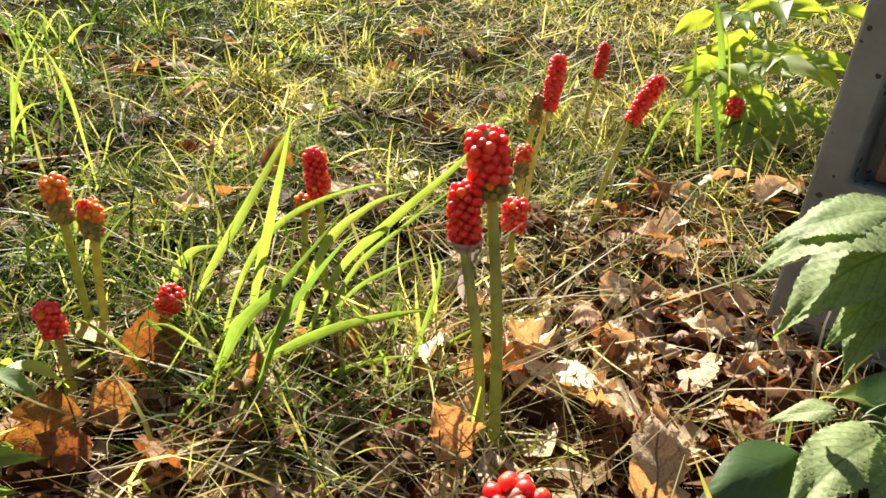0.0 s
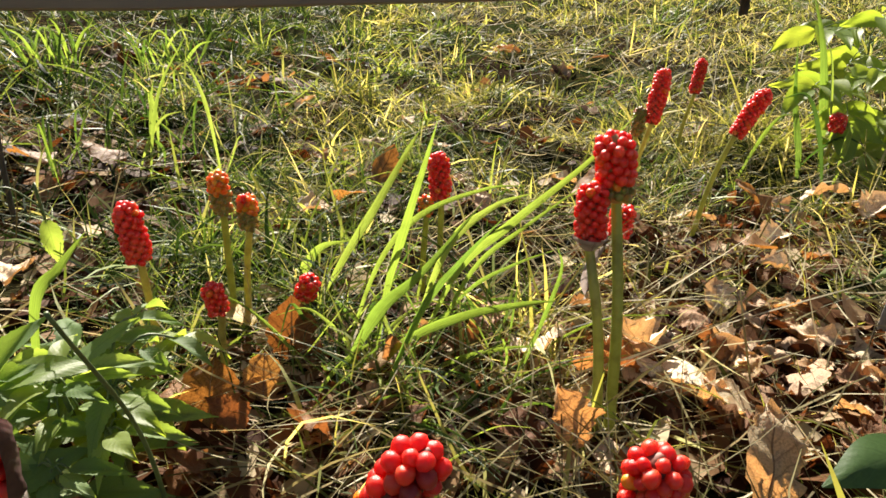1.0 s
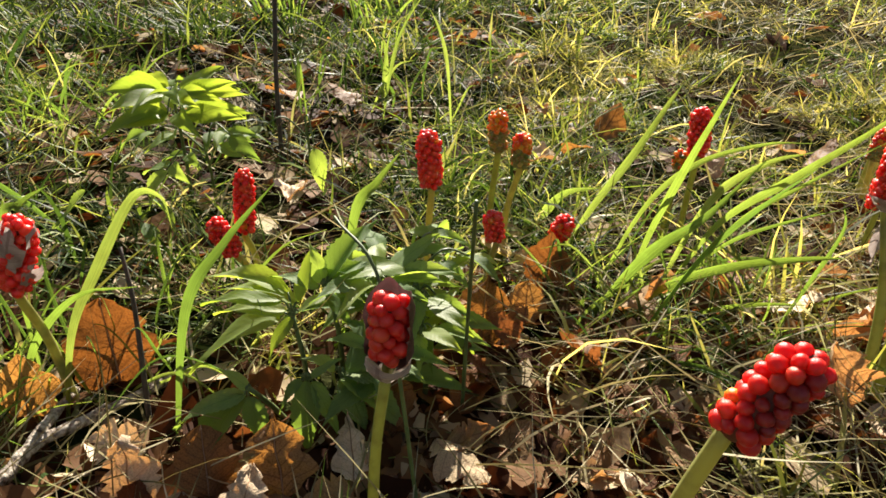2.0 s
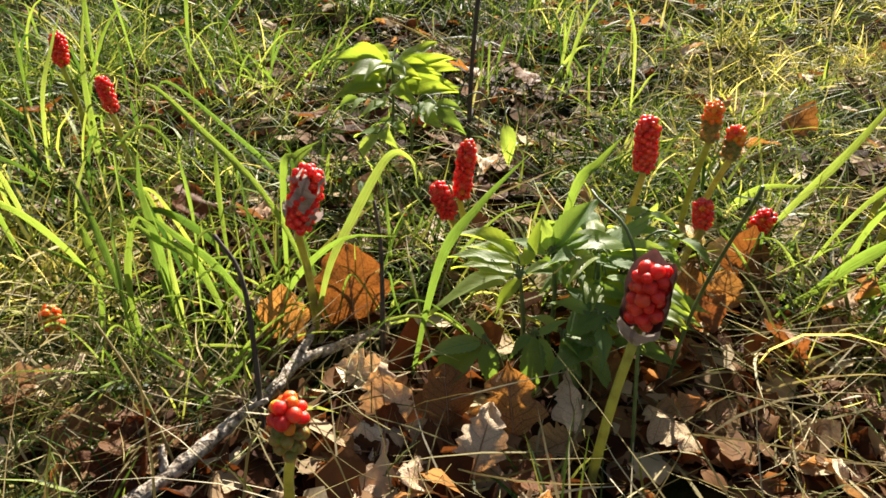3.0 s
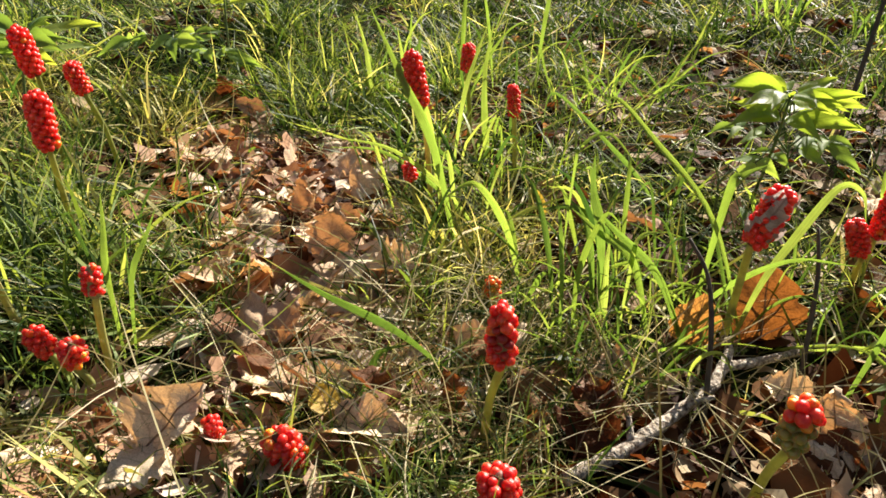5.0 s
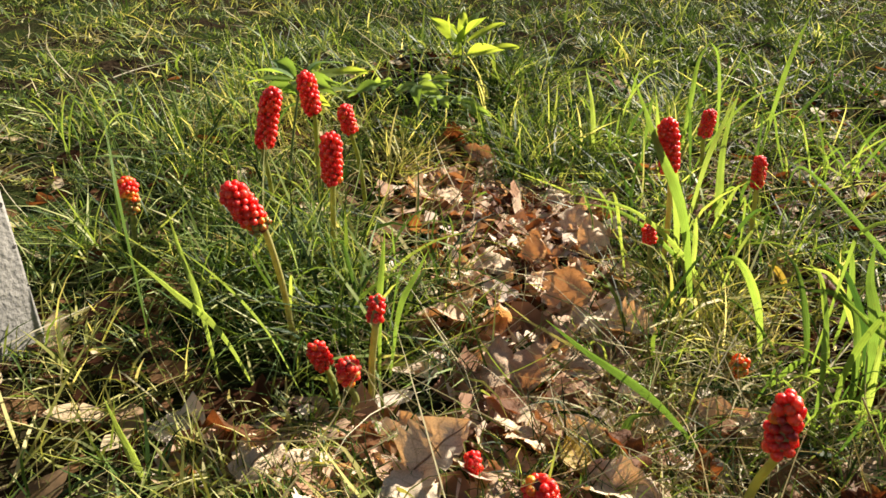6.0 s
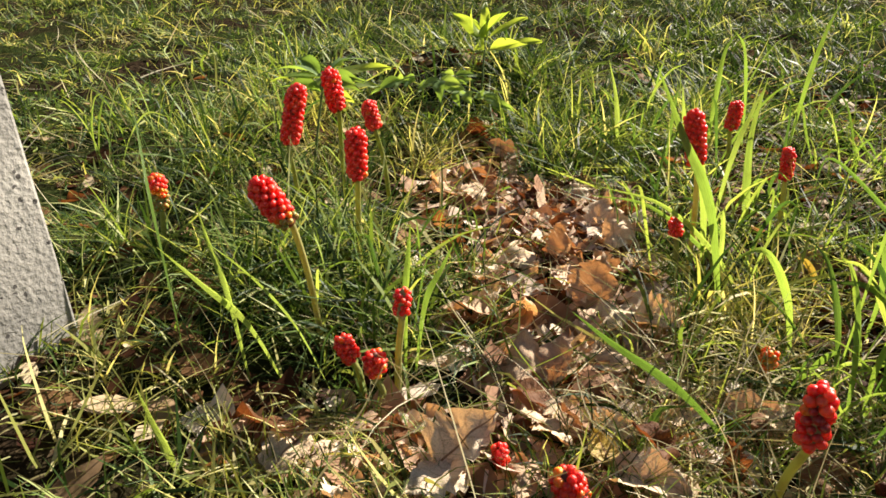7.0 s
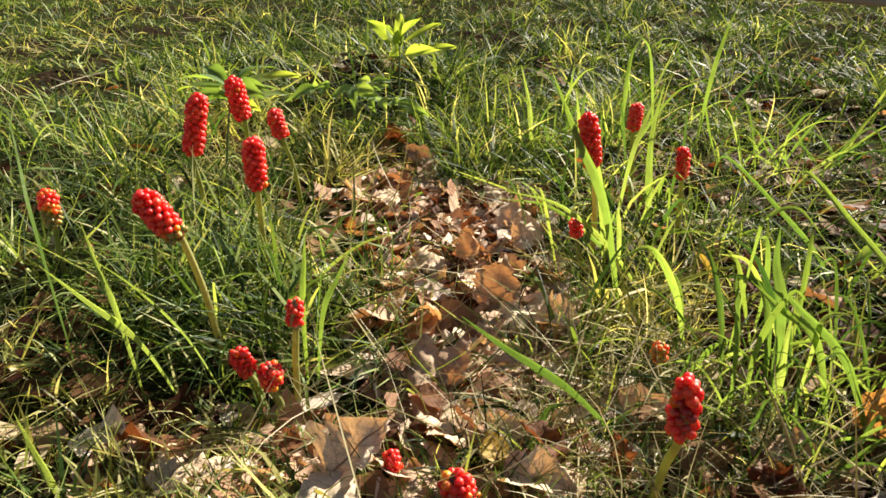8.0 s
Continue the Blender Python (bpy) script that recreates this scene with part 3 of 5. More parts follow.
arum((0.319, 1.210), (0.328, 1.189, 0.110), (0.331, 1.188, 0.172), 0.0125, label=RIPE, seed=7)
arum((0.224, 0.796), (0.249, 0.785, 0.153), (0.275, 0.782, 0.212), 0.0122, label="leaning spike of ripe red arum berries", seed=8)
arum((0.133, 0.816), (0.126, 0.803, 0.075), (0.130, 0.802, 0.118), 0.0125, "mixed", TURNING, seed=9)
arum((0.098, 0.672), (0.095, 0.660, 0.070), (0.095, 0.661, 0.108), 0.0155, label="short thick red arum berry spike", seed=10)
arum((-0.306, 0.548), (-0.296, 0.525, 0.140), (-0.298, 0.525, 0.182), 0.0112, "orange", TURNING, seed=11, gap=0.08)
arum((-0.292, 0.545), (-0.273, 0.521, 0.128), (-0.272, 0.521, 0.163), 0.0108, "orange", TURNING, seed=12)
arum((-0.292, 0.470), (-0.280, 0.448, 0.084), (-0.285, 0.448, 0.114), 0.0105, label="short red arum berry spike among dead leaves", seed=13)
arum((-0.230, 0.538), (-0.232, 0.531, 0.052), (-0.220, 0.530, 0.078), 0.0122, label=LOW, seed=14)
arum((-0.150, 0.165), (-0.120, 0.178, 0.148), (-0.091, 0.183, 0.198), 0.0160, label="leaning spike of large red arum berries", seed=15, rot=(0.3, -0.95, 0, 0.55), berry=0.0048, stalk=0.0045)
arum((0.016, 0.236), (0.020, 0.240, 0.106), (0.024, 0.240, 0.147), 0.0185, label="thick spike of large red arum berries", seed=16, berry=0.0045)
arum((-0.354, 0.480), (-0.344, 0.457, 0.125), (-0.348, 0.457, 0.179), 0.0128, label=RIPE, seed=17)
arum((-0.305, 0.180), (-0.297, 0.199, 0.136), (-0.295, 0.199, 0.181), 0.0132, label="red arum spike in a dark withered hood", sheath="hood", seed=18, berry=0.0046)
arum((-0.514, 0.432), (-0.510, 0.407, 0.078), (-0.505, 0.410, 0.142), 0.0110, label=RIPE, seed=19)
arum((-0.518, 0.425), (-0.513, 0.391, 0.063), (-0.528, 0.384, 0.101), 0.0122, label=RIPE, seed=20)
arum((-0.572, 0.235), (-0.562, 0.210, 0.127), (-0.550, 0.216, 0.182), 0.0140, label="red arum spike veiled by a pale papery sheath", sheath="veil", seed=21)
arum((-0.474, 0.062), (-0.463, 0.058, 0.079), (-0.461, 0.059, 0.122), 0.0135, "half", "arum spike with red berries above and green below", seed=22, berry=0.0047)
arum((-0.652, -0.015), (-0.638, -0.017, 0.086), (-0.639, -0.018, 0.140), 0.0124, label="red arum spike with a dark rotten patch", seed=23, gap=0.04, berry=0.0045, rot=(0.55, -0.8, 0, 0.45))
arum((-0.758, 0.126), (-0.758, 0.116, 0.022), (-0.758, 0.116, 0.046), 0.0100, "yellow", "small orange arum cluster low in the grass", seed=24)
arum((-0.944, 0.215), (-0.948, 0.201, 0.151), (-0.959, 0.193, 0.216), 0.0135, label=RIPE, seed=25)
arum((-1.068, 0.420), (-1.070, 0.408, 0.130), (-1.068, 0.409, 0.172), 0.0118, label=RIPE, seed=26)
arum((-0.938, 0.370), (-0.944, 0.367, 0.102), (-0.947, 0.364, 0.147), 0.0100, label="slender red arum berry spike in the grass", seed=27)
arum((-0.941, 0.188), (-0.941, 0.178, 0.070), (-0.944, 0.174, 0.094), 0.0098, label=LOW, seed=28)
arum((-1.345, -0.150), (-1.327, -0.161, 0.128), (-1.317, -0.142, 0.212), 0.0160, label=RIPE, seed=29)
arum((-1.385, -0.065), (-1.352, -0.077, 0.157), (-1.357, -0.086, 0.218), 0.0155, label=RIPE, seed=30)
arum((-1.335, -0.010), (-1.308, -0.041, 0.136), (-1.312, -0.049, 0.178), 0.0130, label="small red arum spike on a bent stalk", seed=31)
arum((-1.165, -0.132), (-1.135, -0.140, 0.138), (-1.134, -0.139, 0.201), 0.0140, label=RIPE, seed=32)
arum((-1.041, -0.228), (-1.028, -0.252, 0.150), (-1.043, -0.278, 0.198), 0.0152, label="leaning red arum berry spike, yellow at the foot", seed=33, foot=0.22)
arum((-1.300, -0.345), (-1.277, -0.341, 0.089), (-1.276, -0.340, 0.137), 0.0132, "mixed", TURNING, seed=34)
arum((-0.934, -0.192), (-0.921, -0.190, 0.087), (-0.920, -0.188, 0.119), 0.0092, label="small half-bare red arum spike", seed=35, gap=0.25)
arum((-0.957, -0.217), (-0.957, -0.227, 0.029), (-0.962, -0.236, 0.058), 0.0112, label=LOW, seed=36)
arum((-0.925, -0.208), (-0.925, -0.218, 0.031), (-0.924, -0.217, 0.057), 0.0125, label=LOW, seed=37)
arum((-0.727, -0.130), (-0.727, -0.137, 0.010), (-0.735, -0.150, 0.044), 0.0150, label=LOW, seed=38)
arum((-0.784, -0.160), (-0.784, -0.170, 0.017), (-0.786, -0.172, 0.038), 0.0085, label=LOW, seed=39)
arum((-0.592, -0.058), (-0.592, -0.068, 0.020), (-0.593, -0.068, 0.054), 0.0165, label=LOW, seed=40)
arum((0.520, 1.067), (0.520, 1.057, 0.085), (0.520, 1.057, 0.117), 0.0145, label=LOW, seed=41)


# ---- broad grass blades ----
def blade(clump, points, width, label="", foot=0.3, turn=None, material=None):
    """One broad blade: a keeled strip along a soft curve, rising from the ground."""
    line = smooth_line(points, 6)
    n = len(line)
    verts, uvs, faces = [], [], []
    turn = rnd.uniform(-0.65, 0.65) if turn is None else turn
    for i, p in enumerate(line):
        s = i / (n - 1)
        d = (line[min(i + 1, n - 1)] - line[max(i - 1, 0)]).normalized()
        a = d.cross(Vector((0.12, -0.9, 0.35))).normalized()
        b = a.cross(d)
        a, b = a * math.cos(turn) + b * math.sin(turn), b * math.cos(turn) - a * math.sin(turn)
        w = 0.4 * width * (foot + (1 - foot) * min(1, s * 2.4)) * (1 - max(0, s - 0.45) / 0.55) ** 0.8
        w = max(w, 0.0003)
        for u in (-1, 0, 1):
            verts.append(p + a * (w * u) + b * (w * 0.62 * abs(u)))
            uvs.append((u * 0.5 + 0.5, s))
    for i in range(n - 1):
        for j in range(2):
            faces.append((i * 3 + j, i * 3 + j + 1, i * 3 + j + 4, i * 3 + j + 3))
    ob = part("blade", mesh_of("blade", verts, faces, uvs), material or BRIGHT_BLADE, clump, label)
    ob.matrix_basis = Matrix.Translation(-clump.matrix_basis.translation)
    return ob


def clump_at(x, y, label):
    return tagged(empty("grass_clump", (x, y, ground_height(x, y))), label, "grass", "broad grass clumps")


def down(p, q, reach=0.07):
    """A root on the ground below a blade's lowest point, carried on along its slope."""
    d = Vector((p[0] - q[0], p[1] - q[1], 0))
    rise = max(0.02, q[2] - p[2])
    d = d * min(1.0, p[2] / rise) * 0.8
    if d.length > reach:
        d = d.normalized() * reach
    x, y = p[0] + d.x, p[1] + d.y
    return (x, y, ground_height(x, y) - 0.004)


def root_near(x, y):
    x, y = x + rnd.uniform(-0.015, 0.015), y + rnd.uniform(-0.01, 0.01)
    return (x, y, ground_height(x, y) - 0.004)


g1 = clump_at(-0.14, 0.47, "clump of broad bright green grass blades, some bent over")
for pts, w, turn in [
    ([(-0.225, 0.562, 0.0), (-0.206, 0.571, 0.059), (-0.167, 0.598, 0.124), (-0.138, 0.636, 0.171), (-0.128, 0.650, 0.186)], 0.0108, 0.1),
    ([(-0.160, 0.497, 0.0), (-0.146, 0.493, 0.088), (-0.128, 0.487, 0.158), (-0.113, 0.477, 0.212), (-0.103, 0.469, 0.249)], 0.010, -0.2),
    ([(-0.190, 0.462, 0.0), (-0.161, 0.452, 0.066), (-0.140, 0.436, 0.108), (-0.110, 0.436, 0.139), (-0.066, 0.474, 0.182)], 0.0135, 0.25),
    ([(-0.150, 0.430, 0.0), (-0.112, 0.405, 0.120), (-0.084, 0.397, 0.168), (-0.056, 0.385, 0.208)], 0.009, -0.5),
    ([(-0.165, 0.452, 0.0), (-0.131, 0.444, 0.062), (-0.080, 0.441, 0.095), (-0.033, 0.422, 0.121), (-0.010, 0.412, 0.131)], 0.010, 0.2),
    ([(-0.115, 0.485, 0.0), (-0.083, 0.477, 0.026), (-0.045, 0.466, 0.048), (-0.012, 0.453, 0.062)], 0.007, 0.1),
    ([(-0.120, 0.530, 0.0), (-0.083, 0.530, 0.090), (-0.036, 0.510, 0.152), (0.018, 0.520, 0.199), (0.062, 0.540, 0.240)], 0.010, 0.0),
    ([(-0.110, 0.522, 0.0), (-0.070, 0.520, 0.095), (-0.025, 0.505, 0.150), (0.030, 0.515, 0.192)], 0.006, 0.3),
    ([(-0.278, 0.642, 0.0), (-0.259, 0.636, 0.023), (-0.233, 0.626, 0.060), (-0.195, 0.590, 0.087)], 0.015, -0.1),
    ([(-0.190, 0.500, 0.0), (-0.155, 0.505, 0.105), (-0.117, 0.510, 0.154), (-0.062, 0.530, 0.172), (-0.030, 0.505, 0.186)], 0.007, 0.1),
    ([(-0.130, 0.520, 0.0), (-0.095, 0.530, 0.110), (-0.055, 0.535, 0.152), (-0.020, 0.530, 0.170)], 0.010, 0.2),
    ([(-0.110, 0.550, 0.0), (-0.072, 0.530, 0.070), (-0.035, 0.498, 0.115), (-0.001, 0.464, 0.150)], 0.005, 0.0),
    ([(-0.030, 0.470, 0.0), (-0.010, 0.472, 0.070), (0.002, 0.470, 0.125), (-0.004, 0.468, 0.150)], 0.005, 0.2),
]:
    blade(g1, pts, w, "", 0.35, turn)
for i in range(8):
    a, c = rnd.uniform(-0.22, -0.02), rnd.uniform(0.42, 0.54)
    l, up = rnd.choice((1, 1, 1, -0.5)) * rnd.uniform(0.05, 0.13), rnd.uniform(0.03, 0.10)
    blade(g1, [root_near(a, c), (a + 0.33 * l, c + 0.01, up * 0.40), (a + 0.67 * l, c + 0.02, up * 0.78), (a + l, c + 0.03, up * rnd.uniform(0.8, 1.1))], rnd.uniform(0.002, 0.006))

g2 = clump_at(-0.67, 0.17, "clump of bright grass blades with folded tips")
for pts, w in [
    ([(-0.682, 0.179, 0.096), (-0.705, 0.192, 0.134), (-0.717, 0.205, 0.163)], 0.017),
    ([(-0.726, 0.189, 0.147), (-0.728, 0.202, 0.168), (-0.712, 0.218, 0.179), (-0.678, 0.220, 0.155)], 0.011),
    ([(-0.606, 0.236, 0.120), (-0.677, 0.237, 0.178), (-0.721, 0.233, 0.209), (-0.721, 0.219, 0.188)], 0.010),
    ([(-0.650, 0.185, 0.080), (-0.687, 0.178, 0.101), (-0.716, 0.174, 0.117)], 0.013),
    ([(-0.650, 0.185, 0.080), (-0.653, 0.198, 0.102), (-0.638, 0.211, 0.108)], 0.012),
    ([(-0.605, 0.252, 0.142), (-0.601, 0.265, 0.159), (-0.587, 0.280, 0.170)], 0.014),
    ([(-0.626, 0.193, 0.072), (-0.676, 0.188, 0.105), (-0.697, 0.185, 0.118)], 0.013),
    ([(-0.690, 0.180, 0.060), (-0.710, 0.190, 0.100), (-0.745, 0.195, 0.120)], 0.011),
    ([(-0.665, 0.170, 0.030), (-0.672, 0.176, 0.070), (-0.676, 0.182, 0.105)], 0.012),
]:
    blade(g2, [down(pts[0], pts[1])] + pts, w * 0.78)
g3 = clump_at(-0.93, 0.22, "tall grass clump with a broad bright blade")
for pts, w in [
    ([(-0.894, 0.171, 0.125), (-0.952, 0.176, 0.191), (-1.011, 0.182, 0.257)], 0.013),
    ([(-0.937, 0.205, 0.134), (-0.965, 0.197, 0.185), (-0.985, 0.199, 0.235)], 0.013),
    ([(-0.990, 0.316, 0.117), (-1.003, 0.355, 0.175), (-1.010, 0.384, 0.213)], 0.012),
    ([(-0.996, 0.377, 0.044), (-1.036, 0.412, 0.127), (-1.058, 0.451, 0.201)], 0.013),
    ([(-0.790, 0.455, 0.030), (-0.838, 0.452, 0.065), (-0.937, 0.449, 0.119), (-0.938, 0.423, 0.081)], 0.010),
    ([(-0.900, 0.200, 0.060), (-0.950, 0.160, 0.110), (-1.010, 0.120, 0.120)], 0.010),
    ([(-0.920, 0.210, 0.050), (-0.990, 0.180, 0.090), (-1.060, 0.150, 0.085)], 0.009),
]:
    blade(g3, [down(pts[0], pts[1])] + pts, w * (1.25 if w > 0.0125 else 0.85), turn=0.1)
g4 = clump_at(-1.02, -0.27, "clump of long pale green grass blades")
for pts, w in [
    ([(-1.018, -0.305, 0.061), (-1.055, -0.335, 0.094), (-1.091, -0.367, 0.128)], 0.011),
    ([(-1.042, -0.317, 0.089), (-1.068, -0.322, 0.128), (-1.091, -0.325, 0.164)], 0.008),
    ([(-0.998, -0.267, 0.061), (-1.038, -0.295, 0.104), (-1.072, -0.326, 0.133)], 0.006),
    ([(-1.125, -0.360, 0.150), (-1.153, -0.357, 0.210), (-1.180, -0.354, 0.257)], 0.010),
    ([(-0.952, -0.149, 0.070), (-0.955, -0.129, 0.104), (-0.956, -0.115, 0.129)], 0.009),
    ([(-0.965, -0.164, 0.080), (-0.977, -0.154, 0.118), (-0.984, -0.148, 0.145)], 0.008),
    ([(-0.930, -0.400, 0.010), (-0.955, -0.407, 0.030), (-0.980, -0.414, 0.055)], 0.011),
]:
    blade(g4, [down(pts[0], pts[1])] + pts, w * 1.1)
g5 = clump_at(-0.73, -0.02, "broad arching grass blades beside the leaf litter")
for pts, w in [
    ([(-0.743, -0.019, 0.060), (-0.786, -0.059, 0.095), (-0.814, -0.084, 0.119)], 0.015),
    ([(-0.742, -0.057, 0.028), (-0.745, -0.040, 0.049), (-0.732, -0.015, 0.051)], 0.011),
]:
    blade(g5, [(2 * pts[0][0] - pts[1][0], 2 * pts[0][1] - pts[1][1], 0.0)] + pts, w * 0.8, material=BLADE)
g6 = clump_at(-0.42, 0.33, "single broad grass blades among green leaves")
for pts, w in [
    ([(-0.448, 0.228, 0.120), (-0.430, 0.256, 0.160), (-0.406, 0.287, 0.193)], 0.009),
    ([(-0.391, 0.387, 0.120), (-0.376, 0.405, 0.148), (-0.362, 0.421, 0.169)], 0.011),
    ([(-0.555, 0.233, 0.074), (-0.548, 0.263, 0.113), (-0.534, 0.302, 0.159), (-0.516, 0.311, 0.157), (-0.505, 0.302, 0.136)], 0.0095),
]:
    blade(g6, [down(pts[0], pts[1])] + pts, w * 1.1)
g7 = clump_at(0.47, 1.08, "upright broad grass blades behind the plants")
for pts, w in [
    ([(0.475, 1.068, 0.043), (0.468, 1.110, 0.122), (0.471, 1.156, 0.210)], 0.014),
    ([(0.530, 1.120, 0.080), (0.512, 1.150, 0.200), (0.495, 1.192, 0.282)], 0.016),
]:
    blade(g7, [down(pts[0], pts[1])] + pts, w * 1.1)
g8 = clump_at(-0.55, 0.98, "bright green grass tuft in the sun")
for pts, w in [
    ([(-0.586, 1.013, 0.050), (-0.585, 1.031, 0.104), (-0.580, 1.043, 0.138)], 0.012),
    ([(-0.444, 0.905, 0.117), (-0.460, 0.915, 0.168), (-0.477, 0.923, 0.195)], 0.011),
    ([(-0.555, 0.964, 0.084), (-0.544, 0.996, 0.147), (-0.510, 1.027, 0.211)], 0.013),
]:
    blade(g8, [down(pts[0], pts[1])] + pts, w * 0.65)
g9 = clump_at(-1.29, 0.52, "tall thin sunlit grass blades")
for pts, w in [
    ([(-1.318, 0.430, 0.068), (-1.342, 0.440, 0.117), (-1.372, 0.444, 0.170)], 0.011),
    ([(-1.260, 0.603, 0.106), (-1.282, 0.632, 0.178), (-1.286, 0.662, 0.213)], 0.010),
    ([(-1.190, 0.753, 0.124), (-1.205, 0.794, 0.206), (-1.217, 0.840, 0.268)], 0.012),
    ([(-1.238, 0.654, 0.115), (-1.265, 0.662, 0.188), (-1.289, 0.658, 0.213)], 0.009),
]:
    blade(g9, [down(pts[0], pts[1])] + pts, w * 1.1)


def bush(clump, cx, cy, r, count, high, width, lean=(0.0, 0.0)):
    """Adds upright and arching broad blades round a place."""
    for i in range(count):
        a, k = rnd.uniform(0, 6.28), r * math.sqrt(rnd.random())
        x, y = cx + k * math.cos(a), cy + k * math.sin(a)
        h, out, b = high * rnd.uniform(0.45, 1.1), rnd.uniform(0.03, 0.13), rnd.uniform(0, 6.28)
        dx, dy = out * math.cos(b) + lean[0], out * math.sin(b) + lean[1]
        tip = h * rnd.choice((1.0, 1.05, 0.85, 0.6))
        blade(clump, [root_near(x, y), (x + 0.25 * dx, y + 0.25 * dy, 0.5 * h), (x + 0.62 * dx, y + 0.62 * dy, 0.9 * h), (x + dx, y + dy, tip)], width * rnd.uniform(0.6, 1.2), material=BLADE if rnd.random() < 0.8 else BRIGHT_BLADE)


bush(g2, -0.70, 0.21, 0.09, 14, 0.14, 0.010)
bush(g1, -0.11, 0.50, 0.11, 34, 0.085, 0.0040, (0.02, 0.0))
bush(g1, -0.12, 0.42, 0.08, 22, 0.055, 0.0032, (0.02, 0.0))
bush(g2, -0.66, 0.18, 0.10, 52, 0.095, 0.0038)
bush(g2, -0.60, 0.26, 0.09, 24, 0.09, 0.0038)
bush(g6, -0.50, 0.30, 0.09, 18, 0.10, 0.004)
bush(g3, -0.97, 0.24, 0.10, 14, 0.16, 0.006)
bush(g3, -1.06, 0.42, 0.08, 5, 0.16, 0.006)
bush(g4, -1.10, -0.20, 0.13, 26, 0.12, 0.005)
bush(g4, -1.38, -0.15, 0.15, 9, 0.15, 0.006)
bush(g8, -0.58, 0.98, 0.14, 14, 0.15, 0.007)
bush(g9, -1.30, 0.62, 0.22, 14, 0.18, 0.007)
bush(g7, 0.50, 1.05, 0.12, 5, 0.20, 0.011)

# ---- green leafy seedlings ----
def leaf_set(wide, wave, material, kind="serrate", rows=24, fold=0.25, curl=1.0, rolls=(0.3, -0.35, 0.15, -0.2), bends=(-0.75, -0.4, 0.25, -1.0), pleat=0.0, cols=6):
    out = []
    for i in range(4):
        me = leaf_mesh(1.0, wide + 0.03 * (i % 3), kind, roll=curl * rolls[i], bend=bends[i], wave=wave, fold=fold, seed=20 + i, rows=rows, cols=cols, pleat=pleat)
        me.materials.append(material)
        out.append(me)
    return out


LEAFLETS = leaf_set(0.33, 0.03, GREEN_LEAF)
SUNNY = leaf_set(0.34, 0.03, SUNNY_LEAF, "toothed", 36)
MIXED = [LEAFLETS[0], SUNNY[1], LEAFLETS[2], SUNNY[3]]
SHEEN_LEAVES = leaf_set(0.40, 0.03, SHEEN_LEAF, "toothed", 72, 0.05, 1.0, (-0.3, -0.5, -0.25, -0.4), (-1.0, -0.8, -0.6, -1.2), 0.016, 12)
BROAD = leaf_set(0.50, 0.015, DARK_LEAF, "ovate", 20, -0.12, -1.0)


def compound_leaf(plant, start, end, pairs, size, lift=0.02, face=(0, -0.15, 1), look_of=LEAFLETS):
    """A leaf stalk with pairs of toothed leaflets and one at its tip."""
    a, b = Vector(start), Vector(end)
    mid = (a + b) / 2 + Vector((0, 0, lift))
    shift = plant.matrix_basis.translation
    stalk = part("leaf_stalk", tube([a - shift, mid - shift, b - shift], 0.0013, 0.0008, 6, 5), GREEN_STEM, plant)
    d = (b - mid).normalized()
    sidewards = d.cross(Vector((0, 0, 1))).normalized()

    def leaflet(at, along, s):
        n = Vector(face) + Vector((rnd.uniform(-0.3, 0.3), rnd.uniform(-0.3, 0.3), rnd.uniform(-0.1, 0.3)))
        m = frame_of(at - shift, along, n, rnd.uniform(-14, 14)) @ Matrix.Diagonal((s, s, s, 1))
        ob = new("leaflet", look_of[rnd.randrange(4)])
        ob.parent = stalk
        ob.matrix_basis = m
    leaflet(b, d + Vector((0, 0, -0.15)), size * 1.15)
    for i in range(pairs):
        k = 1 - (i + 0.35) / (pairs + 0.6)
        at = a * (1 - k) ** 2 + mid * 2 * k * (1 - k) + b * k * k
        for s in (-1, 1):
            leaflet(at, sidewards * s + d * rnd.uniform(0.35, 0.7) + Vector((0, 0, rnd.uniform(-0.25, 0.15))), size * rnd.uniform(0.8, 1.05))


def seedling(base, top, leaves, label, size, pairs=2, face=(0, -0.15, 1), look_of=LEAFLETS):
    o = Vector((base[0], base[1], ground_height(*base)))
    plant = empty("seedling", o)
    t = Vector(top) - o
    part("stem", tube([(0, 0, -0.01), t * 0.5 + Vector((0.004, -0.003, 0)), t], 0.0022, 0.0014, 7, 5), GREEN_STEM, plant)
    for k, end in leaves:
        compound_leaf(plant, o + t * k, end, pairs, size, 0.02, face, look_of)
    tagged(plant, label, "seedling", "leafy seedlings")


def broad_leaves(base, top, leaves, label, wide=1.2, looks=(LEAFLETS,)):
    """A stem with a few large single leaves, each given by its foot and its tip."""
    o = Vector((base[0], base[1], ground_height(*base)))
    plant = empty("seedling", o)
    t = Vector(top) - o
    part("stem", tube([(0, 0, -0.01), t * 0.5 + Vector((0.004, -0.003, 0)), t], 0.0026, 0.0016, 7, 5), GREEN_STEM, plant)
    for i, (foot, tip, face) in enumerate(leaves):
        a, b = Vector(foot) - o, Vector(tip) - o
        part("leaf_stalk", tube([t * 0.97, (t + a) / 2 + Vector((0, 0, 0.004)), a], 0.0010, 0.0007, 6, 4), GREEN_STEM, plant)
        leaf = new("leaf", looks[i % len(looks)][(0, 1, 3, 1)[i % 4]])
        leaf.parent = plant
        k = (b - a).length * 1.08
        leaf.matrix_basis = frame_of(a, b - a, face) @ Matrix.Diagonal((k * wide, k, k, 1))
    tagged(plant, label, "seedling", "leafy seedlings")


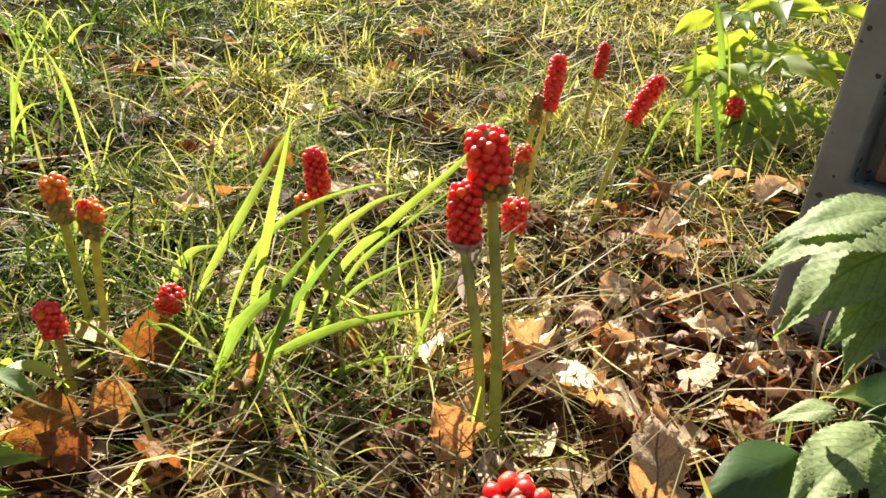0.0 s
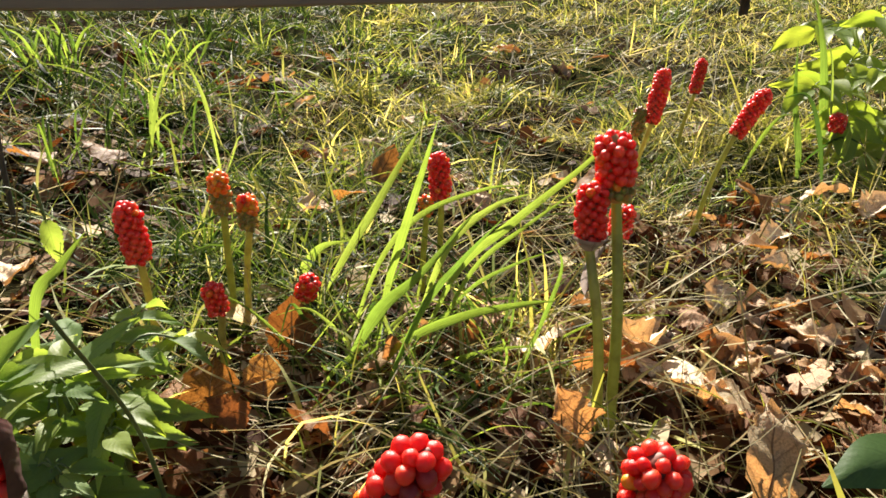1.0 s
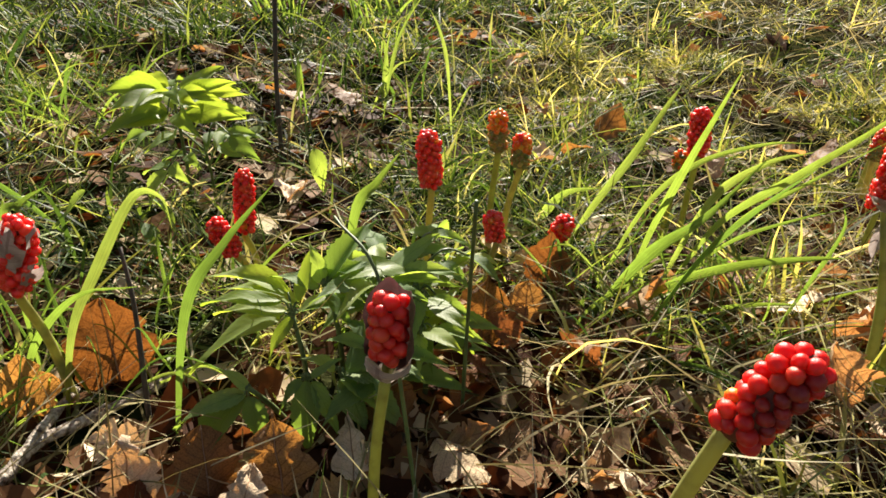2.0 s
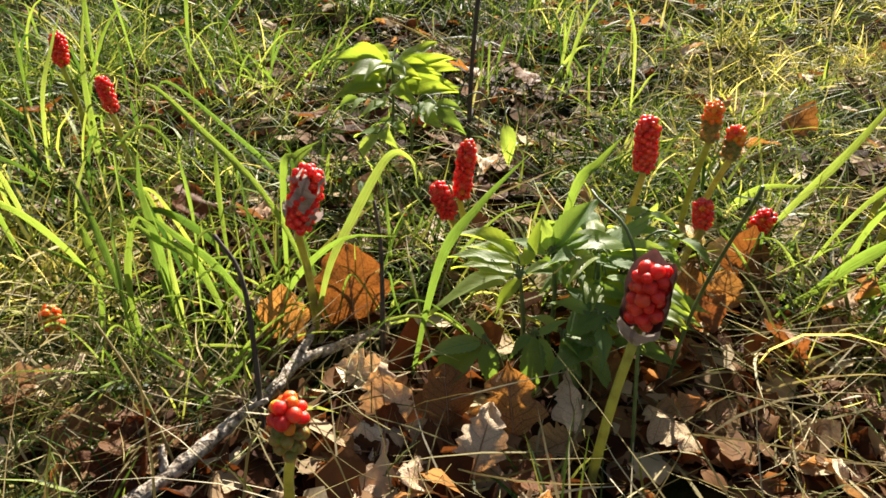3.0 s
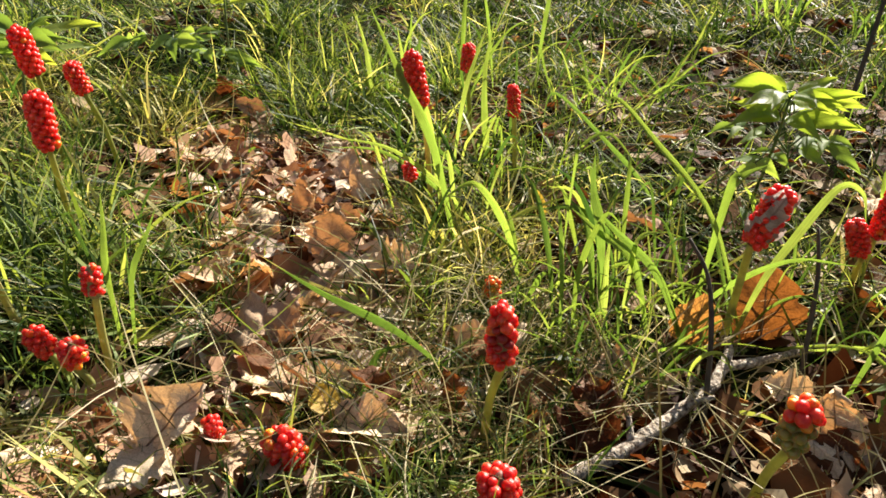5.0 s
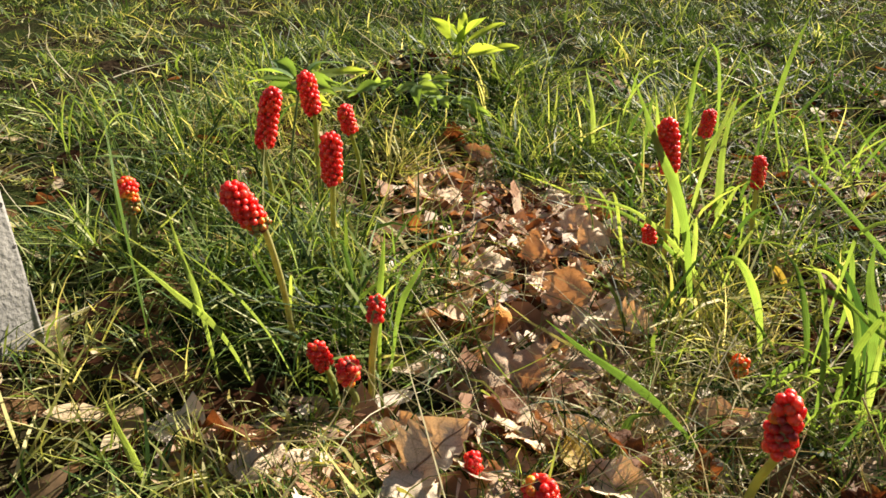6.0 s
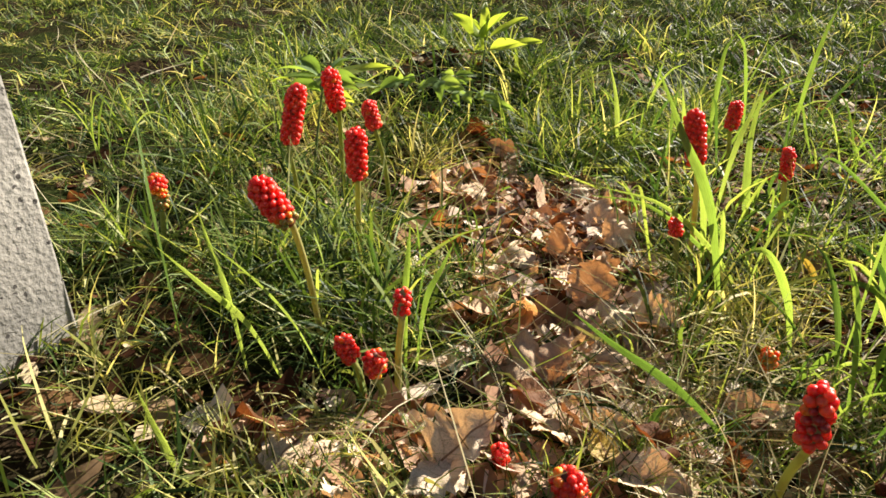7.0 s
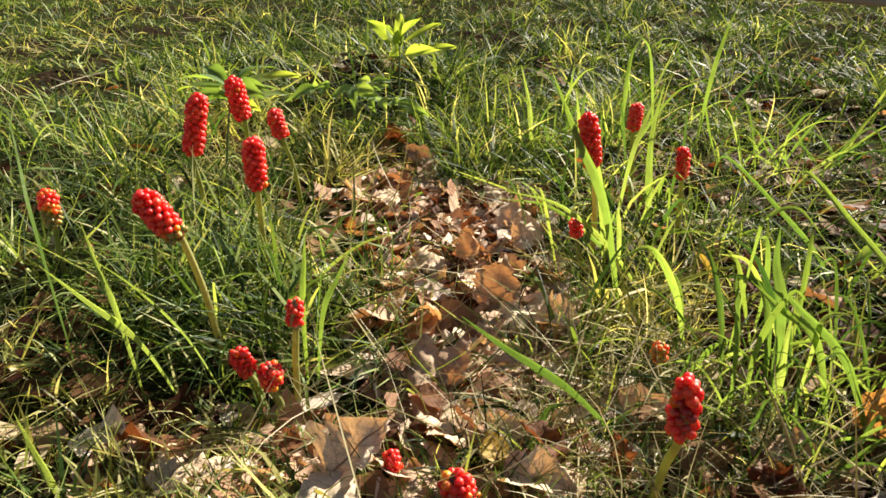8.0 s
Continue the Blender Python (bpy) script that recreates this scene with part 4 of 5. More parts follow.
def rosette(base, top, count, size, label, rise=(0.1, 0.9), lean=0.0, looks=(SUNNY,)):
    """A leafy shoot: pointed leaves fanned out from the tip of a stem, with a second whorl below."""
    t, leaves = Vector(top), []
    for i in range(count):
        low = i >= count * 0.6
        a = i * 2.4 + rnd.uniform(-0.3, 0.3)
        e = rnd.uniform(*rise) * (0.35 if low else 1.0)
        d = Vector((math.cos(a), math.sin(a), e)).normalized()
        foot = t + d * 0.010 - Vector((0, 0, 0.022 if low else 0.0))
        tip = foot + d * size * rnd.uniform(0.75, 1.1) * (1.15 if low else 1.0)
        face = Vector((0, 0, 1)) - d * d.z + Vector((rnd.uniform(-0.2, 0.2), -lean + rnd.uniform(-0.2, 0.2), 0))
        leaves.append((foot, tip, face))
    broad_leaves(base, top, leaves, label, 0.82, looks)


broad_leaves((-0.395, 0.285), (-0.403, 0.287, 0.085), [
    ((-0.402, 0.293, 0.094), (-0.452, 0.279, 0.113), (-0.1, -0.1, 1)),
    ((-0.407, 0.287, 0.089), (-0.452, 0.267, 0.096), (-0.1, -0.1, 1)),
    ((-0.411, 0.282, 0.085), (-0.469, 0.238, 0.068), (-0.1, -0.1, 1)),
    ((-0.412, 0.289, 0.096), (-0.461, 0.267, 0.103), (-0.1, -0.1, 1)),
    ((-0.409, 0.294, 0.101), (-0.465, 0.278, 0.123), (-0.1, -0.1, 1)),
    ((-0.401, 0.293, 0.094), (-0.399, 0.317, 0.126), (-0.1, -0.1, 1)),
    ((-0.399, 0.29, 0.088), (-0.378, 0.309, 0.098), (-0.1, -0.1, 1)),
    ((-0.403, 0.287, 0.085), (-0.415, 0.263, 0.061), (-0.1, -0.1, 1)),
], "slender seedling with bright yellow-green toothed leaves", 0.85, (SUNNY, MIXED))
broad_leaves((-0.4, 0.262), (-0.407, 0.225, 0.066), [
    ((-0.409, 0.221, 0.063), (-0.435, 0.174, 0.015), (-0.1, 0.0, 1)),
    ((-0.409, 0.222, 0.064), (-0.447, 0.194, 0.054), (-0.1, 0.0, 1)),
    ((-0.407, 0.222, 0.062), (-0.391, 0.208, 0.028), (-0.1, 0.0, 1)),
    ((-0.407, 0.224, 0.066), (-0.427, 0.224, 0.081), (-0.1, 0.0, 1)),
], "low seedling with fan-shaped dark green leaves", 1.0, (LEAFLETS,))
broad_leaves((-0.38, 0.268), (-0.375, 0.244, 0.069), [
    ((-0.374, 0.243, 0.066), (-0.365, 0.216, 0.019), (0.05, 0.0, 1)),
    ((-0.372, 0.244, 0.067), (-0.356, 0.26, 0.077), (0.05, 0.0, 1)),
    ((-0.376, 0.242, 0.067), (-0.39, 0.224, 0.051), (0.05, 0.0, 1)),
    ((-0.37, 0.245, 0.065), (-0.348, 0.235, 0.033), (0.05, 0.0, 1)),
], "low seedling with fan-shaped dark green leaves", 0.9, (LEAFLETS,))
broad_leaves((-0.355, 0.285), (-0.358, 0.265, 0.06), [
    ((-0.357, 0.263, 0.056), (-0.304, 0.267, 0.02), (0.1, 0.0, 1)),
    ((-0.357, 0.263, 0.056), (-0.333, 0.253, 0.023), (0.1, 0.0, 1)),
    ((-0.354, 0.266, 0.06), (-0.315, 0.302, 0.081), (0.1, 0.0, 1)),
    ((-0.354, 0.265, 0.058), (-0.319, 0.283, 0.056), (0.1, 0.0, 1)),
    ((-0.361, 0.264, 0.061), (-0.385, 0.26, 0.074), (0.1, 0.0, 1)),
], "low seedling with broad dark green leaves", 1.2, (LEAFLETS, SHEEN_LEAVES))
broad_leaves((-0.38, 0.32), (-0.384, 0.31, 0.104), [
    ((-0.387, 0.306, 0.102), (-0.359, 0.333, 0.118), (0.0, -0.05, 1)),
    ((-0.388, 0.308, 0.104), (-0.399, 0.319, 0.131), (0.0, -0.05, 1)),
    ((-0.386, 0.306, 0.1), (-0.356, 0.318, 0.093), (0.0, -0.05, 1)),
    ((-0.383, 0.309, 0.102), (-0.333, 0.332, 0.096), (0.0, -0.05, 1)),
    ((-0.384, 0.311, 0.106), (-0.362, 0.349, 0.144), (0.0, -0.05, 1)),
    ((-0.389, 0.306, 0.102), (-0.42, 0.297, 0.114), (0.0, -0.05, 1)),
    ((-0.38, 0.312, 0.105), (-0.324, 0.348, 0.112), (0.0, -0.05, 1)),
    ((-0.384, 0.306, 0.098), (-0.362, 0.302, 0.074), (0.0, -0.05, 1)),
], "leafy green seedling with pointed toothed leaves", 1.0, (MIXED, LEAFLETS))
seedling((-0.335, 0.360), (-0.335, 0.360, 0.080), [
    (1.0, (-0.290, 0.395, 0.095)), (0.9, (-0.330, 0.410, 0.105)), (0.7, (-0.390, 0.390, 0.085)), (0.8, (-0.300, 0.345, 0.070)),
], "leafy green seedling with toothed compound leaves", 0.042, 2, (-0.05, -0.05, 1.0), MIXED)
rosette((-0.350, 0.345), (-0.352, 0.335, 0.098), 14, 0.052, "leafy green seedling with pointed toothed leaves", (-0.2, 0.5), 0.2, (MIXED, LEAFLETS))
rosette((-0.310, 0.320), (-0.312, 0.315, 0.075), 10, 0.045, "leafy green seedling with pointed toothed leaves", (-0.2, 0.4), 0.2, (LEAFLETS, MIXED))
rosette((-0.325, 0.345), (-0.322, 0.345, 0.085), 11, 0.050, "leafy green seedling with pointed toothed leaves", (-0.2, 0.4), 0.3, (LEAFLETS, MIXED))
rosette((-0.365, 0.375), (-0.362, 0.372, 0.090), 11, 0.052, "leafy green seedling with pointed toothed leaves", (-0.2, 0.4), 0.3, (LEAFLETS, SHEEN_LEAVES))
rosette((-0.335, 0.285), (-0.333, 0.285, 0.070), 9, 0.046, "leafy green seedling with pointed toothed leaves", (-0.3, 0.3), 0.2, (LEAFLETS,))
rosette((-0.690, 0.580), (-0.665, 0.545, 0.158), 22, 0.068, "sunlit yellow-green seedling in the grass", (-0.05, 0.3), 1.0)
seedling((-0.670, 0.600), (-0.660, 0.580, 0.085), [
    (1.0, (-0.610, 0.560, 0.110)), (0.9, (-0.730, 0.570, 0.095)), (0.8, (-0.680, 0.530, 0.070)), (0.6, (-0.640, 0.610, 0.090)),
], "low green seedling under a taller one", 0.045, 2, (-0.2, -0.5, 0.8))
seedling((0.600, 1.220), (0.590, 1.200, 0.130), [
    (1.0, (0.500, 1.130, 0.140)), (1.0, (0.610, 1.120, 0.170)), (0.95, (0.700, 1.160, 0.160)), (0.8, (0.545, 1.070, 0.090)), (0.7, (0.660, 1.080, 0.080)), (0.6, (0.580, 1.060, 0.050)),
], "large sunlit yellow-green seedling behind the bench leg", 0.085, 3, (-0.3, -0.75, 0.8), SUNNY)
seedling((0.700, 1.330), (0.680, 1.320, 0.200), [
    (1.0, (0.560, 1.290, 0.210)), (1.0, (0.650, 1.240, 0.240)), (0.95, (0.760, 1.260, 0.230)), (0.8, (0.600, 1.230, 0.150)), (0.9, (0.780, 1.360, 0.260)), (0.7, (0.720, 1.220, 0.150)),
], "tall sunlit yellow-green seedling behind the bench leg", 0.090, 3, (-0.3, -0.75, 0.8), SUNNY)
broad_leaves((0.340, 0.350), (0.29, 0.357, 0.224), [
    ((0.282, 0.366, 0.228), (0.185, 0.376, 0.199), (-0.1, -0.12, 1)),
    ((0.281, 0.357, 0.218), (0.197, 0.355, 0.164), (-0.35, -0.1, 1)),
    ((0.279, 0.349, 0.202), (0.221, 0.341, 0.162), (-0.35, -0.1, 1)),
    ((0.273, 0.342, 0.188), (0.227, 0.325, 0.148), (-0.5, 0.1, 1)),
    ((0.29, 0.349, 0.221), (0.321, 0.293, 0.197), (0.1, -0.4, 1)),
    ((0.293, 0.365, 0.224), (0.353, 0.405, 0.237), (0.1, -0.2, 1)),
    ((0.270, 0.372, 0.228), (0.197, 0.392, 0.207), (-0.1, -0.15, 1)),
], "leafy seedling with big crinkled leaves, coloured pale for sun sheen", 1.2, (SHEEN_LEAVES,))
broad_leaves((0.270, 0.310), (0.245, 0.318, 0.112), [
    ((0.212, 0.306, 0.096), (0.146, 0.285, 0.094), (0.05, -0.45, 1)), ((0.262, 0.306, 0.114), (0.180, 0.268, 0.101), (-0.1, -0.1, 1)), ((0.240, 0.325, 0.114), (0.200, 0.335, 0.104), (-0.1, -0.1, 1)),
    ((0.285, 0.330, 0.116), (0.238, 0.336, 0.120), (0.1, -0.2, 1)), ((0.262, 0.300, 0.118), (0.225, 0.240, 0.092), (0.1, -0.3, 1)), ((0.255, 0.325, 0.116), (0.310, 0.345, 0.128), (0, -0.4, 1)),
    ((0.262, 0.315, 0.116), (0.320, 0.290, 0.110), (0.1, -0.4, 1)),
], "low seedling with broad dark and pale green leaves", 0.98, (BROAD, SHEEN_LEAVES, SHEEN_LEAVES, SUNNY, SHEEN_LEAVES, BROAD))
rosette((-1.590, 0.310), (-1.565, 0.305, 0.190), 12, 0.075, "sunlit yellow-green leafy shoot in the grass", (0.3, 1.4), 1.3)
seedling((-1.560, 0.200), (-1.550, 0.200, 0.110), [
    (1.0, (-1.500, 0.170, 0.140)), (0.9, (-1.580, 0.130, 0.130)), (0.8, (-1.480, 0.250, 0.110)), (0.7, (-1.600, 0.260, 0.120)),
], "green seedling with narrow leaflets in the grass", 0.055, 3, (0.2, -0.7, 0.7))
rosette((-1.500, -0.080), (-1.465, -0.055, 0.180), 15, 0.085, "green seedling behind the berry spikes", (0.0, 0.5), 0.6, (LEAFLETS, MIXED))
seedling((-0.590, 0.710), (-0.585, 0.700, 0.090), [(1.0, (-0.560, 0.670, 0.060)), (0.7, (-0.625, 0.660, 0.085))], "small drooping green seedling", 0.055, 0)
seedling((-0.700, 0.480), (-0.700, 0.475, 0.060), [(1.0, (-0.720, 0.448, 0.075)), (0.9, (-0.672, 0.485, 0.055)), (0.6, (-0.660, 0.450, 0.045))], "small seedling with dark round leaves", 0.045, 0)


# ---- twigs and stalks ----
def twig(name, points, r0, r1, material, label, category="twig", knots=0.25, seed=0):
    o = Vector(points[0])
    ob = part(name, tube([Vector(p) - o for p in points], r0, r1, 8, 7, knots, seed), material)
    ob.matrix_basis = Matrix.Translation(o)
    return tagged(ob, label, category)


def build_branch():
    """A fallen branch with a forked side branch and the stubs of broken twigs."""
    line = [(-0.572, -0.020, 0.024), (-0.556, 0.035, 0.026), (-0.549, 0.075, 0.029), (-0.546, 0.105, 0.028), (-0.541, 0.140, 0.030), (-0.545, 0.172, 0.028), (-0.528, 0.210, 0.024), (-0.500, 0.286, 0.014)]
    branch = twig("fallen_branch", line, 0.0058, 0.0040, BARK, "grey fallen branch with rough bark lying on the litter", "branch", 0.28, 1)
    o = Vector(line[0])
    for name, pts, r0, r1 in (
        ("side_branch", [(-0.545, 0.160, 0.028), (-0.552, 0.195, 0.030), (-0.575, 0.240, 0.012)], 0.0048, 0.0028),
        ("twig_stub", [(-0.556, 0.040, 0.028), (-0.562, 0.046, 0.036), (-0.566, 0.050, 0.041)], 0.0030, 0.0020),
        ("twig_stub", [(-0.546, 0.105, 0.030), (-0.538, 0.110, 0.037), (-0.530, 0.116, 0.041)], 0.0028, 0.0016),
        ("twig_stub", [(-0.530, 0.206, 0.026), (-0.522, 0.207, 0.033), (-0.517, 0.210, 0.037)], 0.0026, 0.0014),
    ):
        part(name, tube([Vector(q) - o for q in pts], r0, r1, 8, 6, 0.25, 4), BARK, branch)


build_branch()
twig("dead_stalk", [(-0.633, 0.715, 0.0), (-0.645, 0.745, 0.13), (-0.657, 0.801, 0.30)], 0.0035, 0.0028, DARK_TWIG, "thin dark upright dead stalk", "stalk", 0.1)
twig("dead_stalk", [(-0.525, 0.100, 0.0), (-0.547, 0.128, 0.075), (-0.568, 0.147, 0.119), (-0.591, 0.151, 0.144)], 0.0022, 0.0015, DARK_TWIG, "thin dark bent twig stuck in the litter", "twig", 0.2)
twig("dead_stalk", [(-0.495, 0.220, 0.0), (-0.516, 0.257, 0.087), (-0.533, 0.276, 0.129)], 0.0022, 0.0014, DARK_TWIG, "thin dark bent twig stuck in the litter", "twig", 0.2)
twig("green_stalk", [(-0.275, 0.305, 0.0), (-0.268, 0.277, 0.112), (-0.252, 0.206, 0.238)], 0.0016, 0.0011, GREEN_STEM, "dark green leaning stalk without leaves", "stalk", 0.1)
twig("green_stalk", [(-0.280, 0.205, 0.0), (-0.309, 0.227, 0.161), (-0.351, 0.258, 0.190)], 0.0014, 0.0009, GREEN_STEM, "dark green leaning stalk without leaves", "stalk", 0.1)
twig("straw_stalk", [(-0.543, 0.044, 0.0), (-0.593, 0.067, 0.056), (-0.635, 0.075, 0.101)], 0.0011, 0.0008, STRAW, "pale dry grass stalk", "stalk", 0.1)
twig("straw_stalk", [(-0.489, 0.030, 0.0), (-0.494, 0.053, 0.060), (-0.493, 0.068, 0.080)], 0.0011, 0.0008, STRAW, "pale dry grass stalk", "stalk", 0.1)


# ---- fallen leaves ----
DEAD = []
for s in range(14):
    kind = ("ovate", "round", "ovate", "lobed", "ovate")[s % 5]
    r = random.Random(100 + s)
    me = leaf_mesh(1.0, r.uniform(0.62, 0.95), kind, roll=r.choice((-1, 1)) * r.uniform(0.2, 1.2), bend=r.uniform(-1.2, 1.2), wave=r.uniform(0.04, 0.12), fold=r.uniform(-0.3, 0.5), seed=s, rows=20, cols=8, ragged=0.45)
    me.materials.append(DEAD_LEAF)
    DEAD.append(me)
PALE = []
for me in DEAD:
    me = me.copy()
    me.materials.clear()
    me.materials.append(PALE_LEAF)
    PALE.append(me)
YELLOW = leaf_mesh(1.0, 0.7, "ovate", roll=0.5, bend=-0.5, wave=0.06, seed=77)
YELLOW.materials.append(YELLOW_LEAF)


RUSSET = []
for i in range(3):
    me = leaf_mesh(1.0, 0.92, ("round", "ovate", "lobed")[i], roll=(0.5, -0.6, 0.4)[i], bend=(-0.3, 0.5, -0.5)[i], wave=0.05, seed=60 + i, rows=20, cols=8, ragged=0.3)
    me.materials.append(RUSSET_LEAF)
    RUSSET.append(me)


RIBS = {}


def rib_of(me):
    """The raised midrib and stalk of a leaf mesh, along its middle row of points."""
    if me.name not in RIBS:
        cols = 8 if len(me.vertices) == 189 else 6
        mid = [me.vertices[i * (cols + 1) + cols // 2].co.copy() for i in range(0, len(me.vertices) // (cols + 1), 2)]
        tip = mid[0] + (mid[0] - mid[1]) * 2.2 + Vector((0.03, 0, 0.02))
        RIBS[me.name] = tube([tip, mid[0]] + mid[1:], 0.014, 0.004, 6, 3)
    return RIBS[me.name]


def fallen(x, y, size, yaw, tilt=0.0, side=0.0, variant=0, z=0.008, me=None, label="curled brown fallen leaf on the ground", ribbed=False):
    ob = new("fallen_leaf", me or DEAD[variant % len(DEAD)])
    ob.matrix_basis = pose(x, y, ground_height(x, y) + z, tilt, side, yaw) @ Matrix.Diagonal((size, size, size, 1))
    if ribbed:
        part("midrib", rib_of(ob.data), RIB, ob, "raised midrib running into the leaf stalk")
    return tagged(ob, label, "leaf", "fallen leaves")


fallen(-0.545, 0.255, 0.078, 36, 76, 0, z=0.004, me=RUSSET[0], label="large russet leaf standing on edge in the sun", ribbed=True)
fallen(-0.588, 0.200, 0.062, 25, 70, 6, z=0.004, me=RUSSET[1], label="russet leaf standing on edge in the sun", ribbed=True)
fallen(-0.792, 0.320, 0.055, 70, 50, 20, z=0.030, me=RUSSET[2], label="orange-brown leaf tilted in the grass", ribbed=True)
fallen(-0.235, 0.478, 0.060, 10, 62, 8, z=0.012, me=RUSSET[1], label="russet leaf standing on edge in the sun", ribbed=True)
fallen(-0.245, 0.425, 0.042, 15, 55, 10, z=0.008, me=RUSSET[0], label="reddish brown leaf glowing in the sun", ribbed=True)
fallen(-0.279, 0.385, 0.066, 5, 55, 5, z=0.008, me=RUSSET[2], label="big rust-red leaf glowing in the sun", ribbed=True)
fallen(-0.586, 0.015, 0.070, 10, 20, 0, 3, 0.014, label="lobed orange-brown leaf with curled edges", ribbed=True)
fallen(-0.440, 0.105, 0.055, 15, 15, 10, 6, 0.012, label="crumpled pale tan leaf", ribbed=True)
fallen(-0.253, 0.235, 0.070, -30, 5, 5, z=0.010, me=RUSSET[1], label="flat reddish brown leaf", ribbed=True)
fallen(0.146, 0.335, 0.080, -5, 52, 5, 9, 0.010, label="large tan leaf with a curled margin", ribbed=True)
fallen(0.328, 0.478, 0.052, 20, 38, 5, z=0.014, me=PALE[2], label="pale cream leaf curled up in the sun", ribbed=True)
fallen(0.282, 0.463, 0.040, 70, 20, -10, z=0.016, me=PALE[5], label="pale cream leaf curled up in the sun", ribbed=True)
fallen(-0.885, -0.334, 0.066, 35, 14, 8, z=0.010, me=PALE[9], label="pale tan leaf lying in the grass", ribbed=True)
fallen(-0.808, -0.225, 0.075, 10, 34, 16, z=0.016, me=PALE[10], label="pale tan folded leaf", ribbed=True)
fallen(-0.276, 0.505, 0.045, 50, 10, 10, 0, 0.030, YELLOW, "small yellow leaf beside the stalk", ribbed=True)
fallen(-0.582, 0.047, 0.052, 60, 30, 12, z=0.020, me=RUSSET[2], label="orange-brown curled leaf lying in the sun", ribbed=True)
fallen(-0.444, 0.136, 0.050, 25, 35, -14, z=0.020, me=PALE[6], label="crumpled pale leaf with curled edges", ribbed=True)
fallen(-0.409, 0.166, 0.046, 40, 48, 10, z=0.016, me=RUSSET[0], label="rust-brown leaf leaning on the litter", ribbed=True)
fallen(-0.364, 0.181, 0.055, 20, 58, -8, z=0.016, me=RUSSET[2], label="rust-brown leaf leaning on the litter", ribbed=True)
fallen(-0.325, 0.205, 0.050, 30, 22, 6, z=0.018, me=PALE[8], label="pale tan leaf leaning on the litter", ribbed=True)
fallen(-0.377, 0.137, 0.05, 15, 40, 12, z=0.016, me=PALE[4], label="pale tan leaf leaning on the litter", ribbed=True)
fallen(-0.845, 0.318, 0.055, 80, 30, 60, 0, 0.022, YELLOW, "orange-yellow leaf standing in the grass", ribbed=True)
fallen(-0.735, -0.100, 0.040, 70, 10, 0, 0, 0.025, YELLOW, "small yellow leaf on the brown litter", ribbed=True)

def pick(cx, x, y):
    """The bed by the far leg holds mostly pale leaves; elsewhere pale ones also stand for sunlit highlights."""
    if rnd.random() < (0.35 if math.hypot(x + 1.32, y - 0.22) < 0.25 else 0.18 if math.hypot(x + 0.23, y - 0.28) < 0.2 else 0.85 if cx < -1 else 0.85 if cx < -0.7 else 0.52 if cx > 0 else 0.48):
        return PALE[rnd.randrange(14)], "pale tan curled fallen leaf on the litter"
    return DEAD[rnd.randrange(14)], "curled brown fallen leaf on the ground"


# litter beds: centre, spread, turn, how many leaves
BEDS = [
    (-1.025, 0.085, 0.27, 0.105, -36, 74), (-0.80, -0.07, 0.12, 0.09, -50, 17), (0.22, 0.51, 0.21, 0.10, -12, 54), (0.10, 0.42, 0.18, 0.06, 0, 14),
    (-0.44, 0.12, 0.20, 0.09, 38, 16), (-0.23, 0.30, 0.13, 0.08, 30, 16), (-0.24, 0.44, 0.10, 0.06, 0, 9), (-0.06, 0.46, 0.11, 0.06, 0, 7), (-0.70, 0.02, 0.10, 0.07, 40, 10), (-0.875, -0.265, 0.10, 0.05, 45, 9), (0.30, 0.80, 0.20, 0.08, 20, 8), (-1.42, 0.20, 0.17, 0.07, -40, 12),
]
for cx, cy, sx, sy, turn, count in BEDS:
    c, s = math.cos(radians(turn)), math.sin(radians(turn))
    for i in range(count):
        w, k = rnd.uniform(0, 6.28), 1.12 * math.sqrt(rnd.random())
        a, b = k * math.cos(w) * sx, k * math.sin(w) * sy
        tilt = rnd.gauss(0, 16) if rnd.random() < 0.7 else rnd.uniform(-60, 60)
        x, y = cx + a * c - b * s, cy + a * s + b * c
        fallen(x, y, rnd.uniform(0.030, 0.068), rnd.uniform(0, 360), tilt, rnd.gauss(0, 17), rnd.randrange(14), rnd.uniform(0.012, 0.026), *pick(cx, x, y))


# leaves on the lawn, cream-coloured to bring in the sun's glint
for i, (x, y, size) in enumerate([(-0.182, 1.204, 0.050), (-0.266, 1.122, 0.050), (-0.101, 1.113, 0.035), (-0.297, 0.979, 0.030), (-0.004, 2.043, 0.090), (-0.293, 0.764, 0.055), (-0.031, 0.503, 0.050), (0.114, 0.560, 0.030), (0.112, 0.502, 0.045), (0.090, 0.442, 0.030), (0.300, 0.669, 0.040), (0.156, 0.584, 0.040), (-0.077, 0.921, 0.030), (0.241, 0.539, 0.050)]):
    fallen(x, y, size, rnd.uniform(0, 360), rnd.uniform(-4, 12), rnd.gauss(0, 8), i, 0.034, PALE[i % 14], "pale cream fallen leaf caught on top of the grass")
for i, (x, y) in enumerate([(-0.416, 1.276), (0.08, 0.90), (0.35, 0.86), (-0.05, 0.80), (-0.22, 0.86), (0.30, 0.72), (0.42, 0.92), (-0.60, 0.95), (-0.85, 0.62), (-1.346, 0.240), (-1.463, 0.197), (-1.20, 0.45), (-0.75, 0.36), (-0.21, 0.90), (-0.70, 0.91), (-0.56, 0.62)]):
    fallen(x, y, rnd.uniform(0.05, 0.075), rnd.uniform(0, 360), rnd.uniform(10, 45), rnd.gauss(0, 20), i, 0.034, (PALE if i % 3 == 0 else RUSSET)[i % 3], "pale fallen leaf caught on top of the grass" if i % 3 == 0 else "russet fallen leaf caught on top of the grass")


